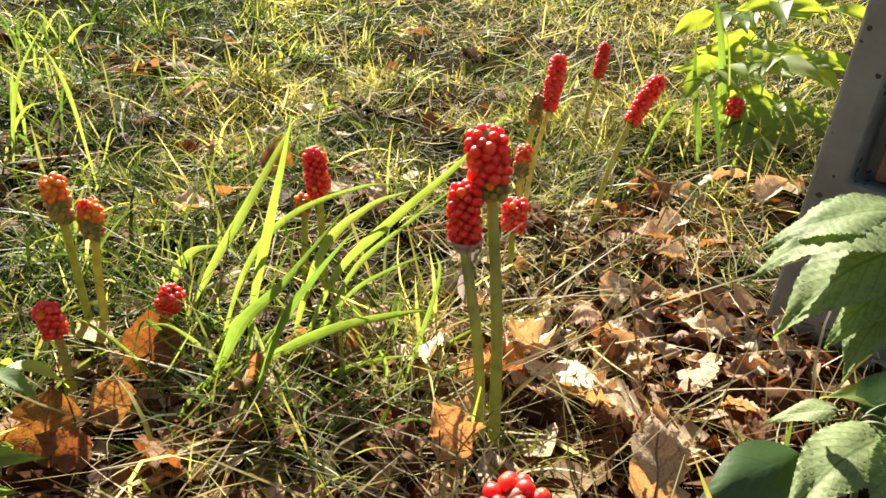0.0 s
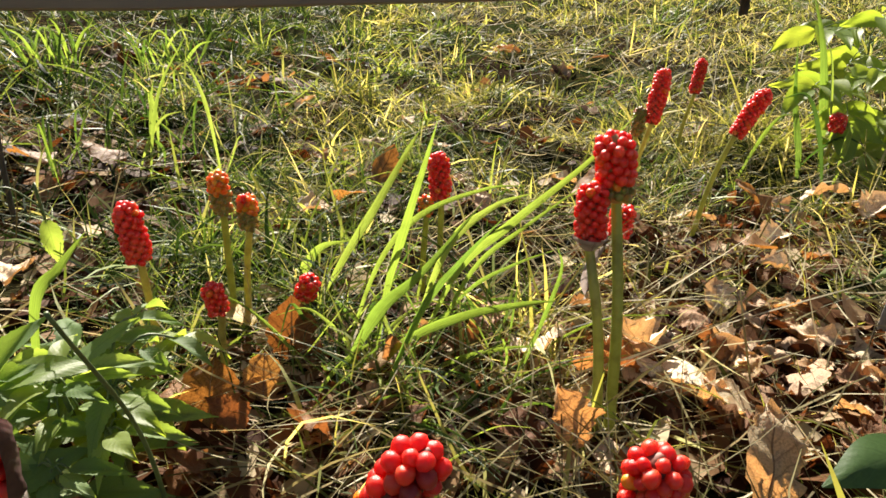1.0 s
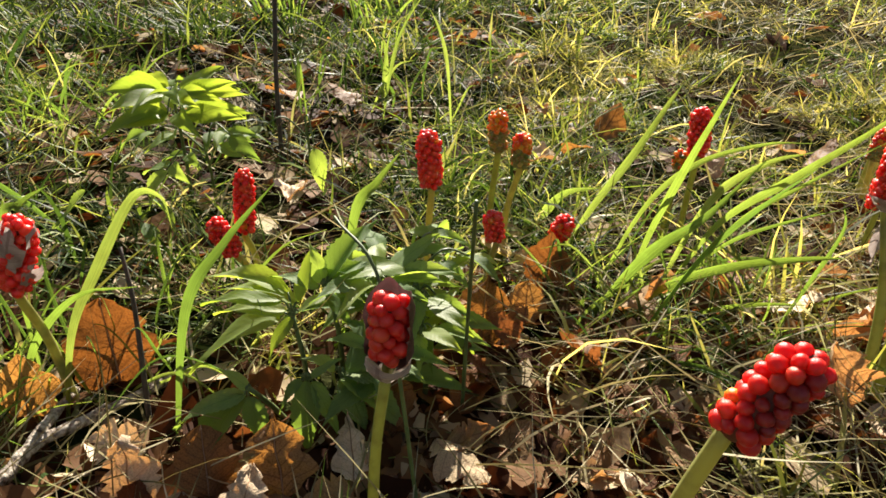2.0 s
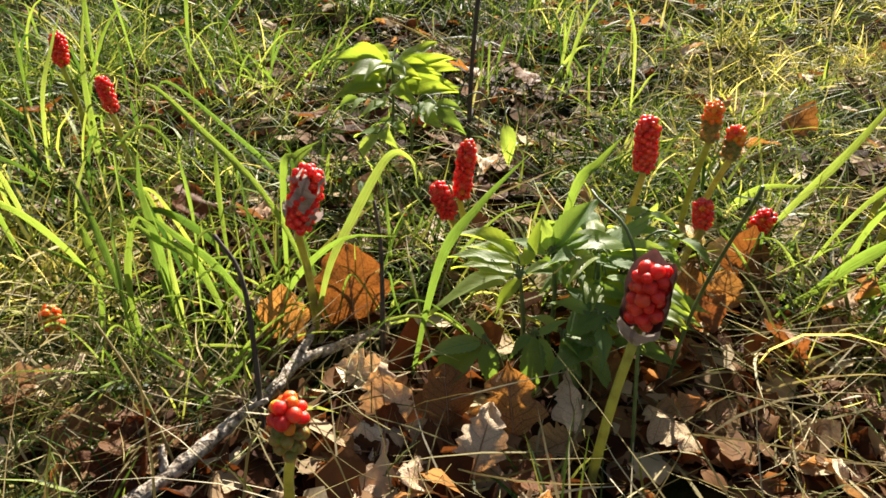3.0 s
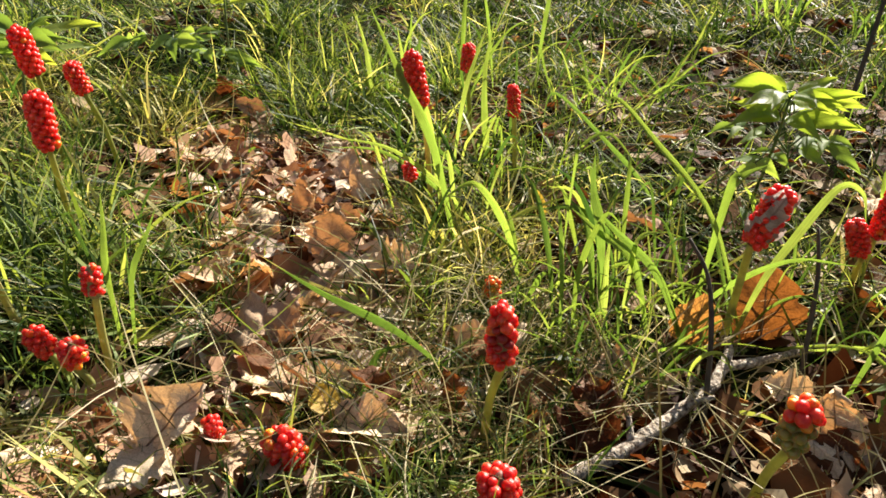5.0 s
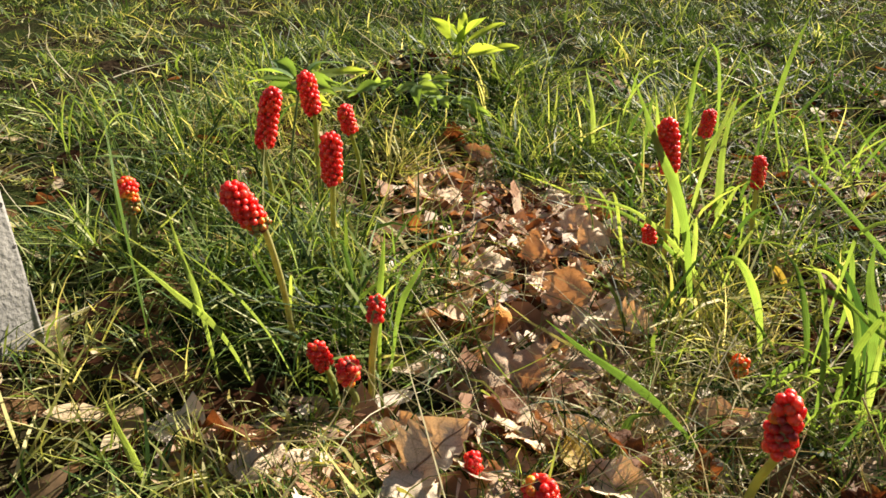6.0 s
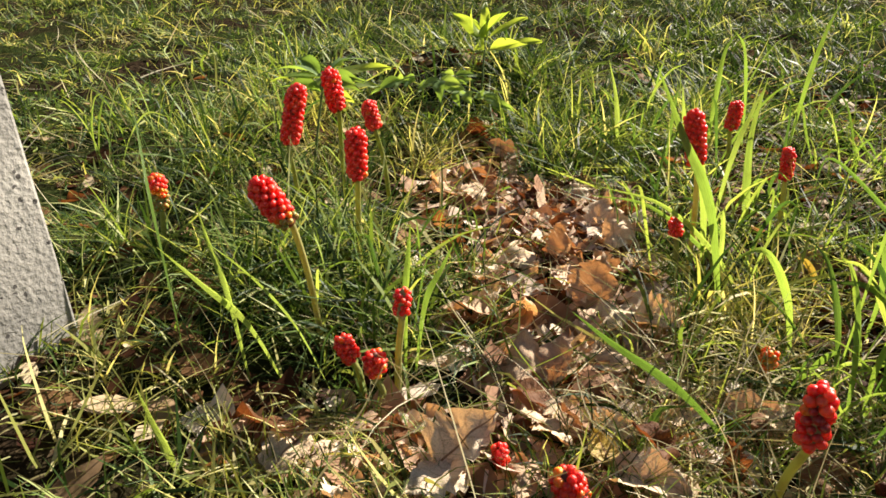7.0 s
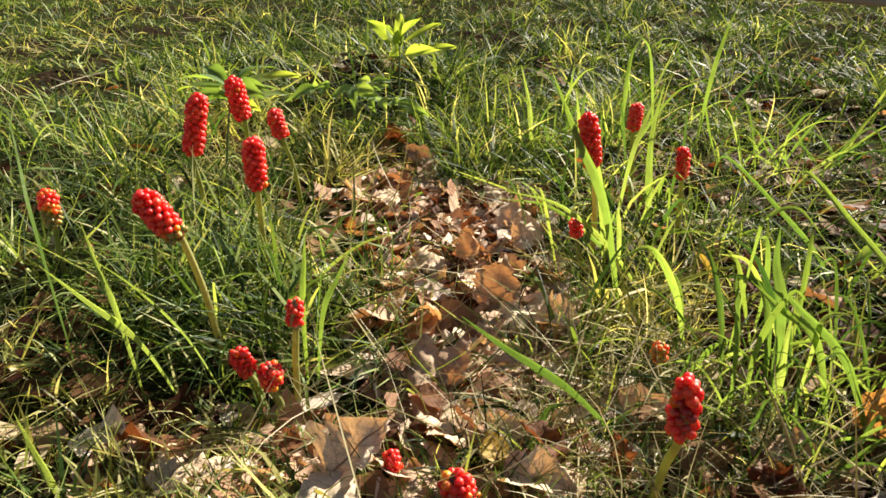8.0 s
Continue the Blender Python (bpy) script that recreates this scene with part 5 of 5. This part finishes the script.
def in_bed(x, y, grow=1.0):
    """How deep a place lies in the litter, 0 to 1, with an uneven edge."""
    k = np.zeros_like(x)
    edge = 0.22 * np.sin(31 * x + 9 * y) * np.sin(27 * y - 12 * x) + 0.1 * np.sin(70 * x) * np.sin(63 * y)
    for cx, cy, sx, sy, turn, count in BEDS:
        c, s = math.cos(radians(turn)), math.sin(radians(turn))
        dx, dy = x - cx, y - cy
        r = np.hypot((dx * c + dy * s) / (sx * grow), (dy * c - dx * s) / (sy * grow))
        k = np.maximum(k, min(1.0, count / 22) / (1 + np.exp(9 * (r - 1.0 + edge))))
    return k


def scatter(n, x0, x1, y0, y1):
    return rng.uniform(x0, x1, n), rng.uniform(y0, y1, n)


def quick_mesh(name, verts, faces, material):
    """A large mesh from arrays of triangles or quads."""
    me = bpy.data.meshes.new(name)
    me.vertices.add(len(verts))
    me.vertices.foreach_set("co", verts.astype(np.float32).ravel())
    k = faces.shape[1]
    me.loops.add(faces.size)
    me.loops.foreach_set("vertex_index", faces.astype(np.int32).ravel())
    me.polygons.add(len(faces))
    me.polygons.foreach_set("loop_start", np.arange(0, faces.size, k, dtype=np.int32))
    me.polygons.foreach_set("use_smooth", np.ones(len(faces), dtype=bool))
    me.update(calc_edges=True)
    me.validate()
    me.materials.append(material)
    return me


def build_litter():
    """Small leaf pieces, past counting, between and under the whole leaves."""
    x, y = scatter(60000, -2.4, 1.6, -0.8, 2.6)
    away = np.hypot(x + 0.5, y - 0.3)
    keep = rng.random(len(x)) < np.where(x < -0.4, 0.24, 0.10) * np.clip(1.9 - away, 0, 1) + 0.93 * in_bed(x, y, 1.25)
    x, y = x[keep], y[keep]
    n = len(x)
    z = ground_heights(x, y) + rng.uniform(0.001, 0.014, n)
    size = 0.006 + 0.026 * rng.random(n) ** 1.6
    yaw, t1, t2 = rng.uniform(0, 6.28, n), rng.normal(0, 0.35, n), rng.normal(0, 0.35, n)
    curl = rng.uniform(-0.5, 0.5, n)
    us, vs = np.meshgrid([-1, 0, 1], [-1, -0.65, -0.25, 0.15, 0.6, 1.05])
    us, vs = us.ravel(), vs.ravel()
    wide = np.repeat([0.05, 0.46, 0.72, 0.66, 0.44, 0.03], 3)
    lx = us[None, :] * wide[None, :] * (1 + rng.uniform(-0.38, 0.30, (n, 18)))
    ly = vs[None, :] + rng.uniform(-0.10, 0.10, (n, 18))
    lz = curl[:, None] * (lx ** 2 * 1.4 + 0.4 * ly ** 2) + t1[:, None] * lx + t2[:, None] * ly
    c, s = np.cos(yaw)[:, None], np.sin(yaw)[:, None]
    px = x[:, None] + size[:, None] * (lx * c - ly * s)
    py = y[:, None] + size[:, None] * (lx * s + ly * c)
    pz = np.maximum(z[:, None] + size[:, None] * lz, ground_heights(px, py) + 0.0005)
    quads = np.array([(i * 3 + j, i * 3 + j + 1, i * 3 + j + 4, i * 3 + j + 3) for i in range(5) for j in range(2)])
    spot = np.stack([px, py, pz], 2)
    for which, material, label in (((x > -0.68) | (in_bed(x, y, 1.5) < 0.3), LITTER, "brown broken leaf litter scattered over the ground"), ((x <= -0.68) & (in_bed(x, y, 1.5) >= 0.3), PALE_LITTER, "pale tan broken leaf litter scattered over the ground")):
        m = int(which.sum())
        faces = (np.arange(m)[:, None, None] * 18 + quads[None]).reshape(-1, 4)
        ob = part("leaf_litter", quick_mesh("leaf_litter", spot[which].reshape(-1, 3), faces, material), None)
        tagged(ob, label, "leaf litter", kind="stuff")


def build_leaf_layer(count):
    """Whole curled leaves packed under the single ones, past counting."""
    x, y = scatter(count * 9, -1.6, 0.8, -0.6, 1.1)
    keep = rng.random(len(x)) < in_bed(x, y, 1.08) + 0.02
    x, y = x[keep][:count], y[keep][:count]
    pale = (x < -0.68) & (in_bed(x, y, 1.3) > 0.3) & (rng.random(len(x)) < 0.6)
    kinds = []
    for i in range(8):
        r = random.Random(300 + i)
        me = leaf_mesh(1.0, r.uniform(0.6, 0.95), ("ovate", "round", "lobed", "ovate")[i % 4], roll=r.choice((-1, 1)) * r.uniform(0.3, 1.4), bend=r.uniform(-1.3, 1.3), wave=r.uniform(0.05, 0.13), fold=r.uniform(-0.3, 0.4), seed=200 + i, rows=9, cols=4, ragged=0.5)
        co = np.zeros(len(me.vertices) * 3)
        me.vertices.foreach_get("co", co)
        kinds.append((co.reshape(-1, 3) - co.reshape(-1, 3).mean(0), np.array([tuple(q.vertices) for q in me.polygons])))
        bpy.data.meshes.remove(me)
    for which, material, label in ((~pale, LITTER, "brown curled leaves packed over the soil"), (pale, PALE_LITTER, "pale tan curled leaves packed over the soil")):
        verts, faces, n = [], [], 0
        for px, py in zip(x[which], y[which]):
            co, f = kinds[rng.integers(8)]
            m = np.array(pose(0, 0, 0, rng.normal(0, 16), rng.normal(0, 16), rng.uniform(0, 360)).to_3x3())
            v = co * rng.uniform(0.022, 0.050) @ m.T + (px, py, ground_height(px, py) + rng.uniform(0.003, 0.012))
            v[:, 2] = np.maximum(v[:, 2], ground_heights(v[:, 0], v[:, 1]) + 0.001)
            verts.append(v)
            faces.append(f + n)
            n += len(v)
        ob = part("leaf_litter", quick_mesh("leaf_litter", np.concatenate(verts), np.concatenate(faces), material), None)
        tagged(ob, label, "leaf litter", kind="stuff")


build_litter()
build_leaf_layer(2200)


# ---- the turf ----
def turf(name, x, y, az, lean, bendy, length, width, material, label, lift=0.0, k=5):
    """Very many thin blades, each a curved, tapering strip."""
    n = len(x)
    s = np.linspace(0, 1, k)
    theta = lean[:, None] + bendy[:, None] * s[None, :]
    step = length[:, None] / (k - 1)
    out = np.concatenate([np.zeros((n, 1)), np.cumsum(np.sin(theta[:, :-1]) * step, 1)], 1)
    up = np.concatenate([np.zeros((n, 1)), np.cumsum(np.cos(theta[:, :-1]) * step, 1)], 1)
    swing = az[:, None] + rng.normal(0, 0.25, n)[:, None] * s[None, :]
    cx = x[:, None] + out * np.cos(swing)
    cy = y[:, None] + out * np.sin(swing)
    g = ground_heights(cx, cy)
    cz = np.maximum(ground_heights(x, y)[:, None] + up + np.broadcast_to(lift, n)[:, None], g + 0.003 + rng.uniform(0, 0.012, n)[:, None])
    w = width[:, None] * (np.array([0.7, 1.0, 0.9, 0.6, 0.05]) if k == 5 else np.array([0.8, 1.0, 0.05]))[None, :] * 0.5
    twist = rng.uniform(-0.9, 0.9, n)[:, None] + rng.normal(0, 0.5, n)[:, None] * s[None, :]
    sx, sy, sz = -np.sin(az)[:, None] * np.cos(twist), np.cos(az)[:, None] * np.cos(twist), np.sin(twist)
    left = np.stack([cx - sx * w, cy - sy * w, cz - sz * w], 2)
    right = np.stack([cx + sx * w, cy + sy * w, cz + sz * w], 2)
    verts = np.stack([left, right], 2).reshape(-1, 3)
    q = np.array([(2 * i, 2 * i + 1, 2 * i + 3, 2 * i + 2) for i in range(k - 1)])
    faces = (np.arange(n)[:, None, None] * (2 * k) + q[None]).reshape(-1, 4)
    ob = part(name, quick_mesh(name, verts, faces, material), None)
    return tagged(ob, label, "grass", kind="stuff")


def tufted(count, per, x0, x1, y0, y1, spread):
    """Roots gathered in tufts of uneven size, with the way that each blade leans and its tuft's height."""
    tx, ty = scatter(count, x0, x1, y0, y1)
    tall = rng.lognormal(-0.15, 0.38, count).clip(0.3, 1.9)
    i = rng.choice(count, count * per, p=tall / tall.sum())
    dx, dy = rng.normal(0, spread, len(i)) * tall[i], rng.normal(0, spread, len(i)) * tall[i]
    az = np.arctan2(dy, dx) + rng.normal(0, 0.5, len(i))
    return tx[i] + dx, ty[i] + dy, az, tall[i]


def visible(x, y):
    """Distance from the line in front of the bench along which one walks; 9 for the ground behind it."""
    a, b = Vector((-0.03, 0.02)), Vector((-0.47, -0.37))
    d = b - a
    k = np.clip(((x - a.x) * d.x + (y - a.y) * d.y) / d.length_squared, 0, 1)
    ahead = (x - a.x) * -0.600 + (y - a.y) * 0.800
    return np.where(ahead > 0.07, np.hypot(x - a.x - k * d.x, y - a.y - k * d.y), 9.0)


def patches(x, y, scale, seed):
    """A soft uneven field from 0 to 1."""
    r = np.random.default_rng(seed)
    f = np.zeros_like(x)
    for i in range(7):
        a, k, p = r.uniform(0, 6.28), scale * r.uniform(0.6, 2.2), r.uniform(0, 6.28)
        f += np.sin(k * (x * np.cos(a) + y * np.sin(a)) + p + 0.7 * np.sin(2.3 * k * (x * np.sin(a) - y * np.cos(a)) + 2 * p))
    return 1 / (1 + np.exp(-1.1 * f))


def growth(x, y):
    """How tall and how thick the grass stands: mounds, and a low, thin fringe along the bench."""
    tall = np.full_like(x, 0.58)
    for cx, cy, r, k in ((-0.84, 0.27, 0.20, 0.50), (-1.32, -0.17, 0.24, 0.45), (-1.10, 0.52, 0.30, 0.30), (-0.62, 0.33, 0.16, 0.30), (-1.70, 0.30, 0.40, 0.25), (0.55, 1.10, 0.30, 0.30), (-0.55, 1.00, 0.25, 0.30), (-0.98, -0.47, 0.18, 0.5), (-0.12, 0.52, 0.18, 0.25), (-1.10, -0.14, 0.16, 0.45), (-0.95, 1.50, 0.65, 0.45), (-1.75, 0.95, 0.60, 0.45), (-1.90, 0.15, 0.45, 0.40)):
        tall += k * np.exp(-((x - cx) ** 2 + (y - cy) ** 2) / (r * r))
    thick = np.full_like(x, 1.0)
    thick *= 1 - 0.45 * np.exp(-((x + 0.85) ** 2 + (y - 1.15) ** 2) / 0.42)
    for cx, cy, r in ((-1.75, 0.95, 0.60), (-1.90, 0.15, 0.45), (-0.12, 0.52, 0.17), (-1.10, -0.14, 0.16)):
        thick += 0.7 * np.exp(-((x - cx) ** 2 + (y - cy) ** 2) / (r * r))
    for cx, cy, sx, sy, turn, k in ((-0.08, 0.44, 0.16, 0.10, 0, 0.05), (-0.35, 0.15, 0.35, 0.10, 35, 0.5), (-0.72, -0.06, 0.12, 0.10, 40, 0.4), (0.15, 0.42, 0.25, 0.14, 0, 0.2), (-0.58, 0.19, 0.09, 0.07, 30, 0.4)):
        c, s = math.cos(radians(turn)), math.sin(radians(turn))
        a, b = ((x - cx) * c + (y - cy) * s) / sx, ((y - cy) * c - (x - cx) * s) / sy
        e = np.exp(-(a * a + b * b))
        thick *= 1 - k * e
        tall *= 1 - 0.5 * k * e
    return tall, thick


def grass_ring(near, far, area, tufts, per, spread, longest, width, mat=0.68):
    """Sows one ring of ground with tufts: a mat of lying, criss-cross blades with upright ones between, fresh green in
    some patches, olive in others, darkened for shade beyond the plants on the left.
    """
    x, y, az, tall = tufted(tufts, per, *area, spread)
    d, f = visible(x, y), patches(x, y, 4.0, 3)
    rise, thick = growth(x, y)
    keep = (d >= max(near, 0.19)) & (d < far) & (rng.random(len(x)) < (0.4 + 0.6 * f) * thick * (1 - np.where(x < -0.62, 0.95, 0.82) * in_bed(x, y, 1.0)))
    hollow = patches(x, y, 12.0, 21)
    keep &= rng.random(len(x)) < 0.30 + 0.70 * np.clip((hollow - 0.15) / 0.3, 0, 1)
    tall = tall * rise * (0.62 + 0.75 * patches(x, y, 6.0, 33))
    x, y, az, tall, f = x[keep], y[keep], az[keep], tall[keep], f[keep]
    n = len(x)
    lying = rng.random(n) < mat
    az = np.where(lying, rng.uniform(0, 6.28, n), az)
    long = (tall * longest * 0.62 * rng.uniform(0.35, 1.15, n)).clip(0.02, longest) * np.where(lying, 1.15, 1.0)
    w = (width[0] + (width[1] - width[0]) * rng.random(n) ** 2.4) * (0.7 + 0.3 * tall.clip(0, 1.4)) * np.where(lying, 0.8, 1.0)
    lean, bend = np.where(lying, rng.uniform(0.55, 1.35, n), np.abs(rng.normal(0.35, 0.3, n))), np.where(lying, rng.uniform(-0.3, 1.3, n), rng.uniform(0.1, 2.0, n))
    lift = np.where(lying, rng.uniform(0.0, 0.014, n), 0.0)
    fresh = patches(x, y, 7.0, 9) < 0.30 + 0.6 / (1 + np.exp(6 * (x + 0.45))) + 0.6 * np.exp(-((x + 0.1) ** 2 + (y - 0.5) ** 2) / 0.03) + 0.6 * np.exp(-((x + 0.85) ** 2 + (y - 1.15) ** 2) / 0.42)
    # lawn to the left and beyond: blades that carry shade in their colour
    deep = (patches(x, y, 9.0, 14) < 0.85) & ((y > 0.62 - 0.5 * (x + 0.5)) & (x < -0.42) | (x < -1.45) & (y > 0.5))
    for pick_, material, label in ((fresh & ~deep, GRASS, "tufts of fresh green grass with arching blades"), (deep, SHADE_GRASS, "tufts of grass with arching blades, coloured darker for shade"), (~fresh & ~deep, OLIVE, "tufts of olive grass with arching blades")):
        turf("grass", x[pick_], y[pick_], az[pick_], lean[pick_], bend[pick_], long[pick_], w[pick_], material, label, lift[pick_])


def straw_ring(near, far, area, count, longest, width, lift):
    """Dry stalks lying criss-cross, thickest where the grass is thin."""
    x, y = scatter(count, *area)
    d, f = visible(x, y), patches(x, y, 4.0, 3)
    open_ground = 0.24 + 0.76 / (1 + np.exp(-5 * (x + 0.35)))
    keep = (d >= near) & (d < far) & (rng.random(count) < (1.0 - 0.7 * f) * open_ground * (1 - 0.8 * np.exp(-((x + 0.36) ** 2 + (y - 0.29) ** 2) / 0.012)) *  (1 - 0.3 * in_bed(x, y, 1.0)))
    x, y = x[keep], y[keep]
    n = len(x)
    long = rng.gamma(4, longest / 9, n).clip(0.03, longest)
    w = width[0] + (width[1] - width[0]) * rng.random(n) ** 1.8
    turf("dry_grass", x, y, rng.uniform(0, 6.28, n), rng.uniform(0.8, 1.6, n), rng.uniform(-0.4, 0.7, n), long, w, STRAW, "dry straw lying over the ground in a tangle", lift)


NEAR, MIDDLE, FAR = (-2.2, 1.4, -0.9, 2.0), (-4.2, 2.6, -1.6, 4.0), (-7.5, 5.5, -2.5, 9.0)
grass_ring(0.0, 1.5, NEAR, 4600, 30, 0.015, 0.150, (0.0015, 0.0056), 0.66)
grass_ring(0.0, 1.5, NEAR, 13000, 6, 0.022, 0.085, (0.0012, 0.0036), 0.75)
straw_ring(0.0, 1.5, NEAR, 52000, 0.20, (0.0009, 0.0026), 0.012)
grass_ring(1.4, 3.0, MIDDLE, 10000, 6, 0.04, 0.11, (0.0030, 0.0056), 0.75)
grass_ring(1.4, 3.0, MIDDLE, 8500, 17, 0.024, 0.165, (0.0030, 0.0078), 0.66)
straw_ring(1.4, 3.0, MIDDLE, 40000, 0.20, (0.0018, 0.0038), 0.020)
grass_ring(2.9, 4.8, (-5.5, 3.6, -1.8, 5.6), 9000, 14, 0.034, 0.17, (0.0028, 0.0070), 0.65)
grass_ring(2.9, 8.0, FAR, 13000, 16, 0.040, 0.22, (0.0035, 0.0080), 0.6)
straw_ring(2.9, 8.0, FAR, 30000, 0.30, (0.002, 0.006), 0.02)

# fine dry and green blades over the leaves beside the branch
x, y = scatter(1500, -0.80, -0.58, -0.12, 0.16)
n = len(x)
turf("dry_grass", x[:500], y[:500], rng.uniform(0, 6.28, 500), rng.uniform(0.6, 1.5, 500), rng.uniform(-0.3, 0.8, 500), rng.uniform(0.04, 0.12, 500), rng.uniform(0.0008, 0.0019, 500), STRAW, "fine dry grass straggling over the fallen leaves", rng.uniform(0.006, 0.020, 500))
turf("grass", x[500:], y[500:], rng.uniform(0, 6.28, n - 500), rng.uniform(0.3, 1.3, n - 500), rng.uniform(0.0, 1.2, n - 500), rng.uniform(0.03, 0.09, n - 500), rng.uniform(0.0010, 0.0024, n - 500), GRASS, "thin green grass straggling through the fallen leaves")

# long dry stalks lying over the leaves in front of the bright clump
x, y = scatter(110, -0.36, 0.10, 0.32, 0.50)
n = len(x)
turf("dry_grass", x, y, rng.normal(0.5, 0.6, n) + np.where(rng.random(n) < 0.5, math.pi, 0), rng.uniform(0.9, 1.5, n), rng.uniform(-0.3, 0.5, n), rng.uniform(0.06, 0.20, n), rng.uniform(0.0009, 0.0019, n), STRAW, "long pale dry stalks lying across the leaves", rng.uniform(0.008, 0.024, n))

# the lawn goes on behind the bench and to the sides
x, y, az, tall = tufted(13000, 9, -7.0, 7.0, -6.5, 8.5, 0.06)
keep = (visible(x, y) >= 8.5) & (np.hypot(x, y - 1) < 7.0)
x, y, az, tall = x[keep], y[keep], az[keep], tall[keep]
n = len(x)
turf("grass", x, y, az, np.abs(rng.normal(0.4, 0.35, n)), rng.uniform(0.3, 2.0, n), (tall * 0.16 * rng.uniform(0.4, 1.1, n)).clip(0.03, 0.3) * np.clip(np.hypot(x + 0.25, y + 0.17) / 1.0, 0.25, 1), rng.uniform(0.004, 0.011, n), OLIVE, "tufts of olive grass with arching blades", 0.0, 3)

# long dry stalks and a little grass over the leaf bed
x, y = scatter(150, -1.12, -0.70, -0.22, 0.16)
n = len(x)
turf("dry_grass", x, y, rng.normal(2.2, 0.8, n) + np.where(rng.random(n) < 0.5, math.pi, 0), rng.uniform(0.9, 1.5, n), rng.uniform(-0.3, 0.5, n), rng.uniform(0.07, 0.20, n), rng.uniform(0.0009, 0.0018, n), STRAW, "long pale dry stalks lying across the leaf bed", rng.uniform(0.008, 0.026, n))
x, y = scatter(90, -0.64, -0.38, 0.00, 0.24)
n = len(x)
turf("dry_grass", x, y, rng.uniform(0, 6.28, n), rng.uniform(0.7, 1.5, n), rng.uniform(-0.3, 0.6, n), rng.uniform(0.05, 0.15, n), rng.uniform(0.0007, 0.0014, n), STRAW, "fine pale stalks lying over the fallen branch and leaves", rng.uniform(0.010, 0.030, n))
for cx, cy, sx, count in ((-0.74, -0.145, 0.040, 420), (-0.86, -0.275, 0.045, 380), (-0.66, -0.105, 0.025, 180)):
    x, y = rng.normal(cx, sx, count), rng.normal(cy, sx, count)
    turf("grass", x, y, rng.uniform(0, 6.28, count), np.abs(rng.normal(0.4, 0.35, count)), rng.uniform(0.1, 1.5, count), rng.uniform(0.02, 0.055, count), rng.uniform(0.0010, 0.0024, count), GRASS, "low tuft of fine green grass round berries and leaves")


# ---- coarse tufts in the lawn ----
for cx, cy, count, high, width in ((-1.76, -0.33, 22, 0.13, 0.0062), (-1.70, -0.08, 24, 0.14, 0.0070), (-1.72, 0.43, 22, 0.12, 0.0065), (-1.34, 0.47, 20, 0.13, 0.0060), (-1.06, 0.72, 20, 0.12, 0.0060), (-1.06, 1.58, 26, 0.13, 0.0090), (-0.82, 1.66, 20, 0.12, 0.0085), (-0.98, 0.80, 16, 0.11, 0.0055)):
    tuft = clump_at(cx, cy, "coarse tuft of broad green grass standing in the lawn")
    bush(tuft, cx, cy, 0.07, count, high, width)
